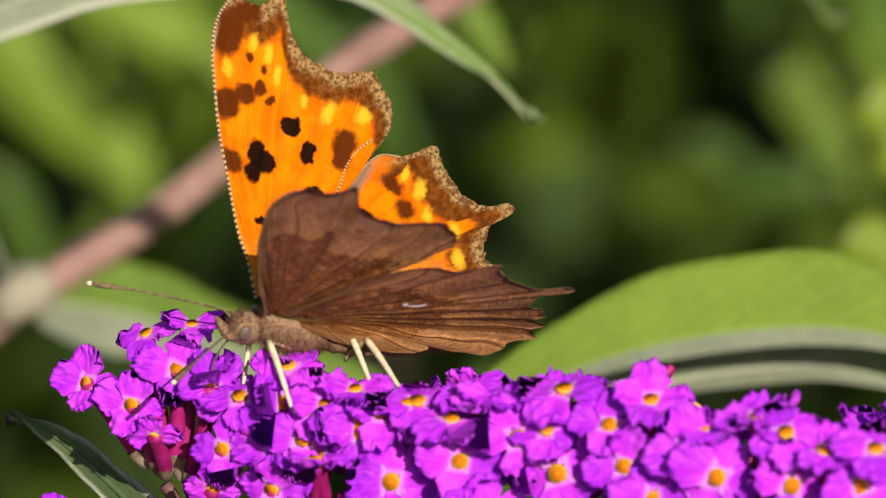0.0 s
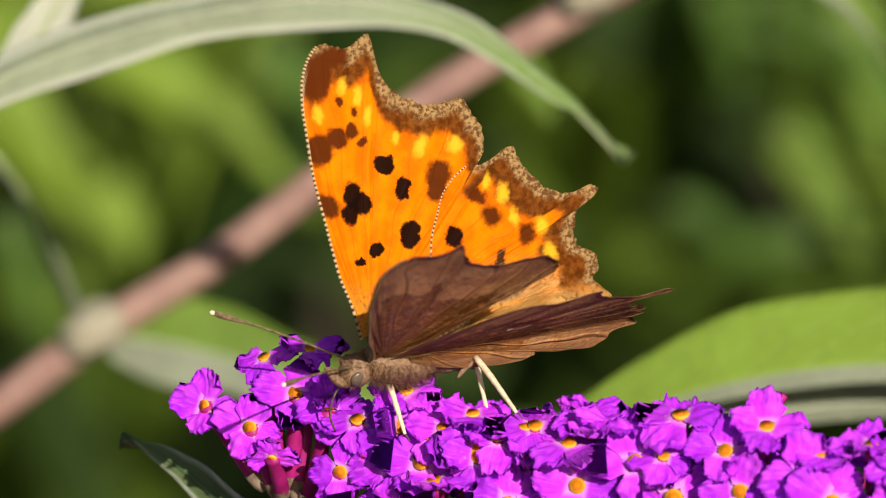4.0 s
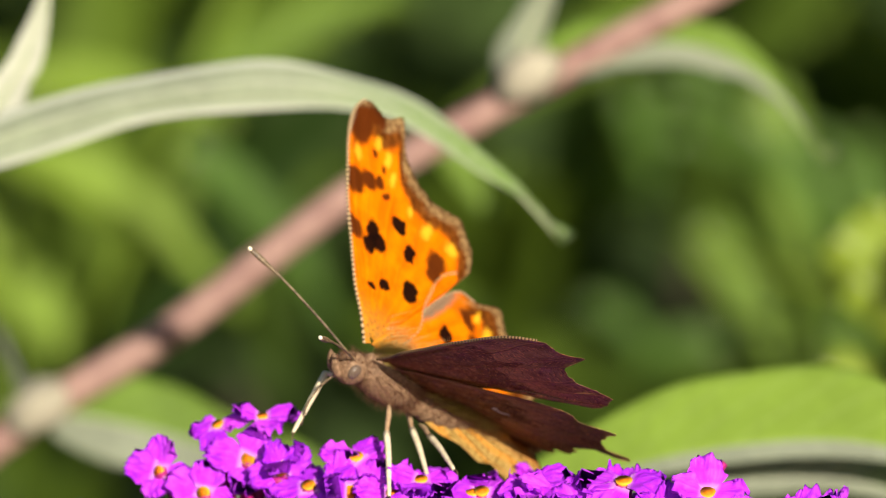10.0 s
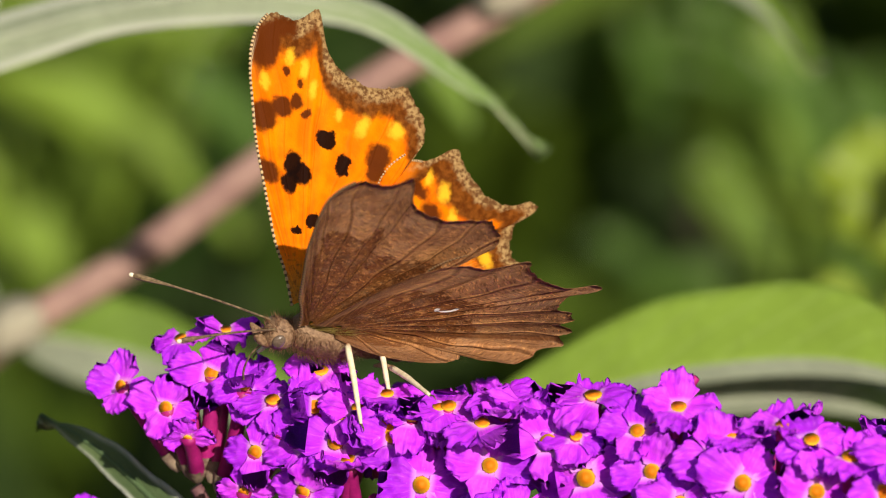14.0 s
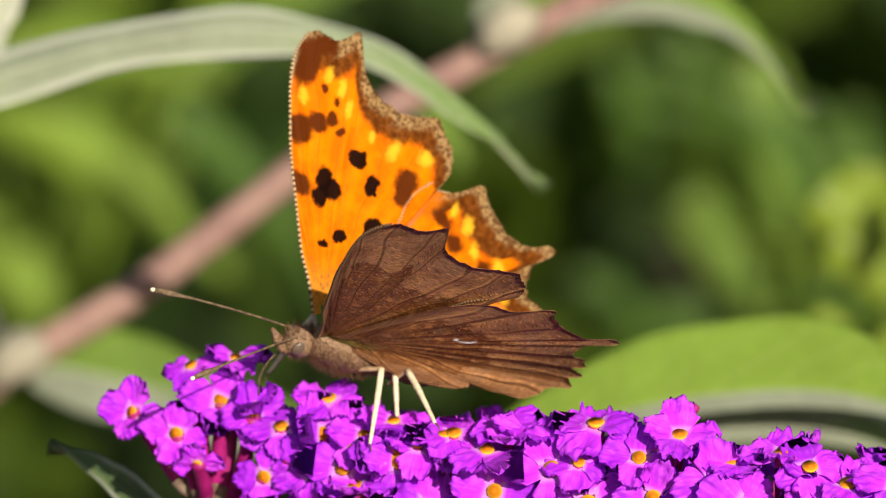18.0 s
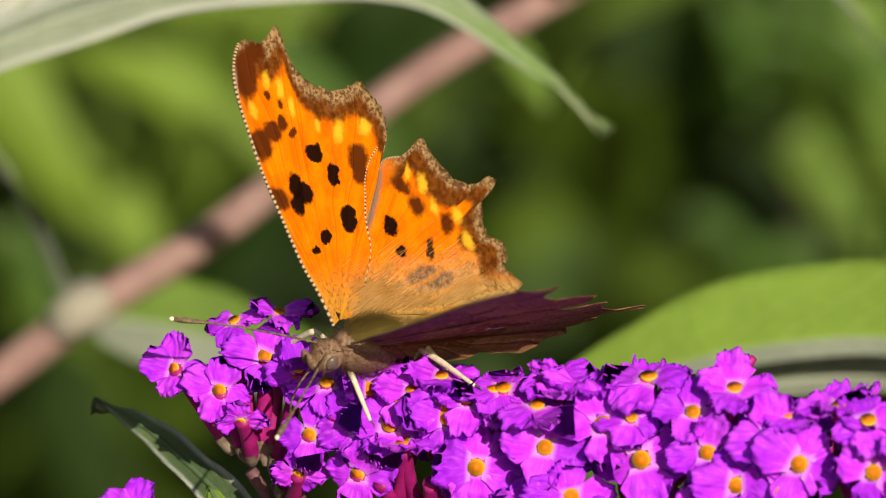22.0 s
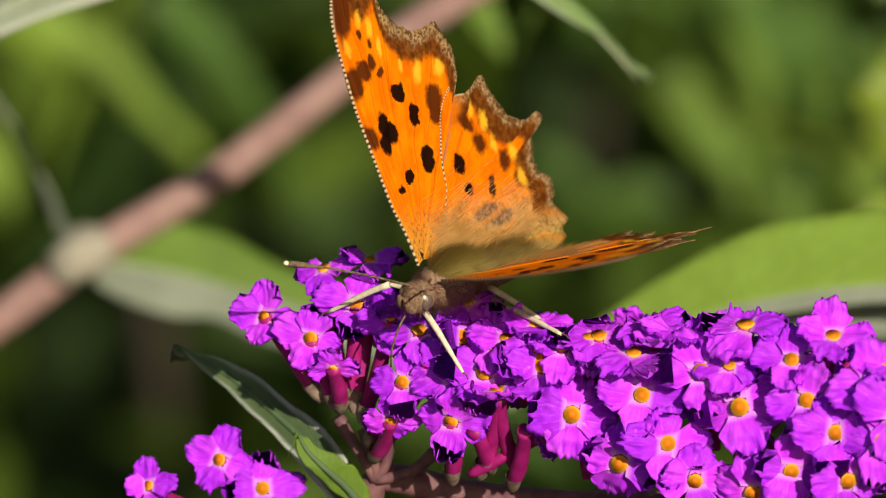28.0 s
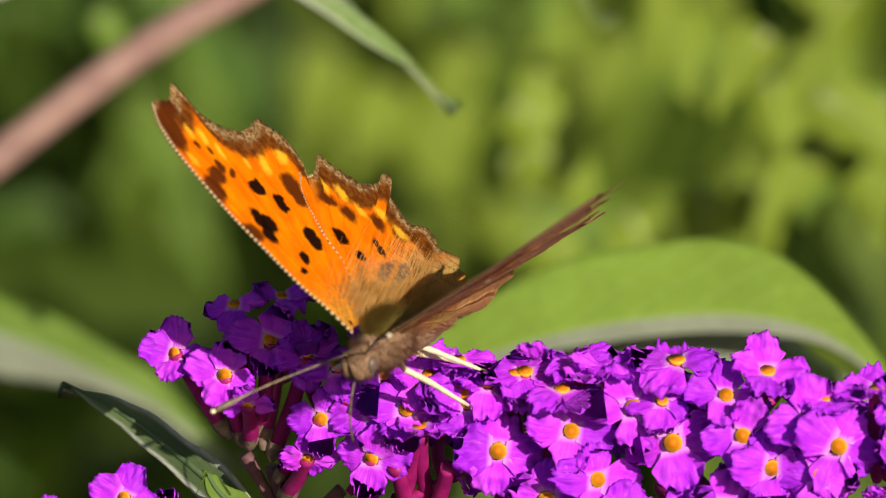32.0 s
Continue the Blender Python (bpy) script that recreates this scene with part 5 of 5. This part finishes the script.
    (30.5, -13.64, -7, 14.17, 65.18, 9.78, -15.36, 46.28, 27.71, -0.27, 1.09, -0.5, -5.12, 0.82),
    (31, -13.62, -8.21, 14.83, 64.12, 13.45, -11.49, 44.31, 24.59, -1.65, 0.81, -1.46, -5.65, 1.24),
    (31.5, -12.21, -9.51, 14.17, 68.59, 10.8, -8.63, 45.55, 29.28, -1.43, -1.02, -1.19, -6.1, 2.3),
    (32, -14.32, -10.72, 10.71, 59.11, -4.71, -5.26, 41.47, 37.29, 0.46, -0.71, -0.33, -3.96, 5.18),
)

ANTENNA_TIPS = {
    -1: ((0, (14.8, -5, -2.2)), (2, (12.8, -4.8, 5.1)), (3, (13.2, -5.1, 4.1)), (6, (14.2, -5, 1)), (7, (13.2, -6.6, 2.3)), (8, (12.9, -7.5, 2)), (9, (13.6, -6.2, 1.4)), (10, (12.9, -7.9, 1.5)), (11, (12.8, -7.8, 1.6)), (12, (13.6, -7.2, -2.9)), (13, (13.7, -6.8, -3.2)), (16, (14.1, -6.7, -2)), (17.5, (15, -5.5, -1.5)), (18, (14.4, -5.6, -4.2)), (19, (13.1, -7.5, -3)), (20, (12, -7.4, -6.6)), (20.5, (13, -7.8, -6.9)), (22, (11.8, -9.7, -4.6)), (23, (11.8, -10, -1.8)), (28, (13.3, -7.2, 0.1)), (30, (13.8, -6.3, -0.3)), (31, (13.7, -6.5, -0.3)), (32, (10.6, -9.4, -5.9))),
    1: ((0, (11.3, 9.8, -2.4)), (1, (10.3, 10, 2.7)), (2, (10.9, 9.1, 3.5)), (3, (12, 7.1, 4.5)), (6, (13.2, 6.6, 2.4)), (7, (12.4, 7.9, 2.2)), (8, (12.9, 7.3, 1.9)), (9, (12.7, 7.9, 1)), (10, (13.1, 7.3, 1.2)), (11, (13.1, 7.3, 1.3)), (12, (13.8, 6.3, 0.4)), (13, (13.9, 5.6, 1.5)), (16, (14, 5.8, 0.2)), (17.5, (13.9, 6.2, -1.5)), (18, (13.3, 7, -3.3)), (19, (11.9, 9.2, -1.6)), (20, (11.7, 8.8, -4.6)), (22, (12.7, 7.7, -4.2)), (23, (13.6, 6.6, 0.3)), (24, (10.0, 7.7, 6.2)), (27, (11.4, 6.9, 5.2)), (28, (12.7, 6.2, 3.6)), (29, (11.3, 6.8, 5.5)), (30, (12.3, 8.1, 2.1)), (31, (12, 8.5, 2)), (32, (12.2, 7, 4.1))),
}
FEET = {
    'L2': ((0, (-10.2, 1.6, 4.9)), (3, (-11, 1.6, 4.4)), (6, (-10.3, 1.6, 4.8)), (9, (-7.6, 0.3, 4.5)), (12, (-7.4, 0.1, 4.3)), (13, (-6.8, 0, 4.4)), (16, (-6.5, -0.1, 4.4)), (19, (-6.9, 0.1, 4.6)), (20, (-6.7, -0.2, 4.3)), (20.5, (-14.5, 2, 1.3)), (21, (-14.1, 1.8, 1.7)), (22, (-10.9, 0.6, 2.6)), (23, (-10.7, 0.5, 2.4)), (24, (-11, 0.6, 2.4)), (27, (-11, 0.6, 2.2)), (28, (-11.2, 0.7, 2.2)), (29, (-11.6, 0.8, 1.8)), (30, (-12, 1, 1.9)), (31, (-5.6, -1.1, 3.6)), (32, (-4.5, -2, 3))),
    'L3': ((0, (-0.8, 3.6, 5.9)), (6, (-0.8, -1, 6.5)), (9, (-0.8, -1, 6.6)), (12, (-0.7, -1, 6.6)), (16, (-1, -0.8, 6.7)), (19, (-0.8, -1, 6.6)), (20, (-0.8, -1, 6.5)), (21, (-1.4, -1, 6.2)), (23, (-2, 2.4, 5.2)), (24, (-2, 0.1, 5.5)), (27, (-2.1, -1.1, 5.6)), (28, (-2.3, -0.4, 5.7)), (30, (-3, -0.6, 5.8)), (31, (-3.6, -0.4, 5.8)), (32, (-3.3, -0.4, 5.9))),
    'R3': ((0, (-3.4, 5.4, 5.8)), (12, (-4.1, 4, 5.5)), (19, (-4.5, 4.3, 5.8)), (20, (-3.8, 4.2, 5.9)), (32, (-2.8, 3.7, 5.4))),
    'R2': ((0, (-14.9, 8.4, 5.7)), (9, (-16.2, 3.9, 10.4)), (12, (-16.9, 7.8, 9.5)), (19, (-16.4, 10.7, 9.3)), (20, (-15.9, 11.3, 9.3)), (21, (-21.4, 10.8, 12.6)), (22, (-20.3, 11.3, 6.7)), (24, (-24, 11.1, 5.9)), (27, (-23.6, 10.2, 5.7)), (28, (-23.3, 9, 6.2)), (29, (-23.9, 11.3, 5.7)), (30, (-23.4, 4.7, 6.5)), (31, (-24.3, 0.2, 7)), (32, (-16.8, 8.3, 4.2))),
}


# ---- movement ----
def fly_pose(x, y, z, yaw, pitch, roll):
    """The butterfly's pose: millimetres, and degrees by which it turns to the camera, rears up and lifts its left side."""
    a, p, r = radians(yaw), radians(pitch), radians(roll)
    fw = Vector((-math.cos(a) * math.cos(p), -math.sin(a) * math.cos(p), math.sin(p)))
    l0 = Vector((math.sin(a), -math.cos(a), 0))
    u0 = fw.cross(l0)
    lf, up = l0 * math.cos(r) + u0 * math.sin(r), u0 * math.cos(r) - l0 * math.sin(r)
    m = Matrix((fw, lf, up)).transposed().to_4x4()
    m.translation = Vector((x, y, z)) * MM
    return m


def wing_pose(side, lift, sweep, drop=0.0):
    a = radians(lift)
    out = Vector((0, side * math.cos(a), math.sin(a)))
    m = Matrix(((1, 0, 0), out, Vector((1, 0, 0)).cross(out))).transposed().to_4x4()
    m.translation = Vector((0, 1.2 * side, 0)) * MM + m.col[2].to_3d() * drop * MM
    return m @ Matrix.Rotation(radians(sweep), 4, "Z")


def aim(at, tip, roll=0.0):
    """A pose at a point whose x axis points to another."""
    d = (Vector(tip) - Vector(at)).normalized()
    m = d.to_track_quat("X", "Z").to_matrix().to_4x4()
    m.translation = Vector(at) * MM
    return m


def foot_at(key, t):
    """The place of a foot on the flowers: it rests, and steps in a third of a second."""
    rows = FEET[key]
    for (t0, a), (t1, b) in zip(rows, rows[1:]):
        if t0 <= t <= t1:
            k = max(0.0, min(1.0, (t - t0) / (t1 - t0)))
            return Vector(a).lerp(Vector(b), k)
    return Vector(rows[-1][1])


def leg_poses(key, t, m):
    """Poses of the two segments of a leg in the butterfly's space, from hip to knee to foot."""
    hip = Vector(HIPS[key])
    foot = m.inverted() @ (foot_at(key, t) * MM) / MM
    l1, l2 = 3.4, 7.4
    d = foot - hip
    n = min(max(d.length, 2.6), l1 + l2 - 0.01)
    d.normalize()
    a = (l1 * l1 - l2 * l2 + n * n) / (2 * n)
    up = Vector((0.1, -1.0, 0.3))
    up = (up - d * up.dot(d)).normalized()
    knee = hip + d * a + up * math.sqrt(max(0.0, l1 * l1 - a * a))
    return aim(hip, knee), aim(knee, hip + d * n)


def motions():
    walk(FLY, [(r[0], fly_pose(*r[1:7])) for r in FLIGHT])
    for s, k in ((-1, 7), (1, 8)):
        walk(WINGS["forewing", s], [(r[0], wing_pose(s, r[k] + (r[11] if s > 0 else 0), r[9] + (r[12] + r[13] if s > 0 else 0))) for r in FLIGHT])
        walk(WINGS["hindwing", s], [(r[0], wing_pose(s, r[k], r[10] + (r[12] if s > 0 else 0), -0.25 * s)) for r in FLIGHT])
    for s, ob in zip((-1, 1), ANTENNAE):
        walk(ob, [(t, aim((1.9, 0.5 * s, -1.2), tip)) for t, tip in ANTENNA_TIPS[s]])

    for key, (femur, shin) in LEGS.items():
        rows = [(r[0], *leg_poses(key, r[0], fly_pose(*r[1:7]))) for r in FLIGHT]
        walk(femur, [(t, a) for t, a, b in rows])
        walk(shin, [(t, b) for t, a, b in rows])


motions()
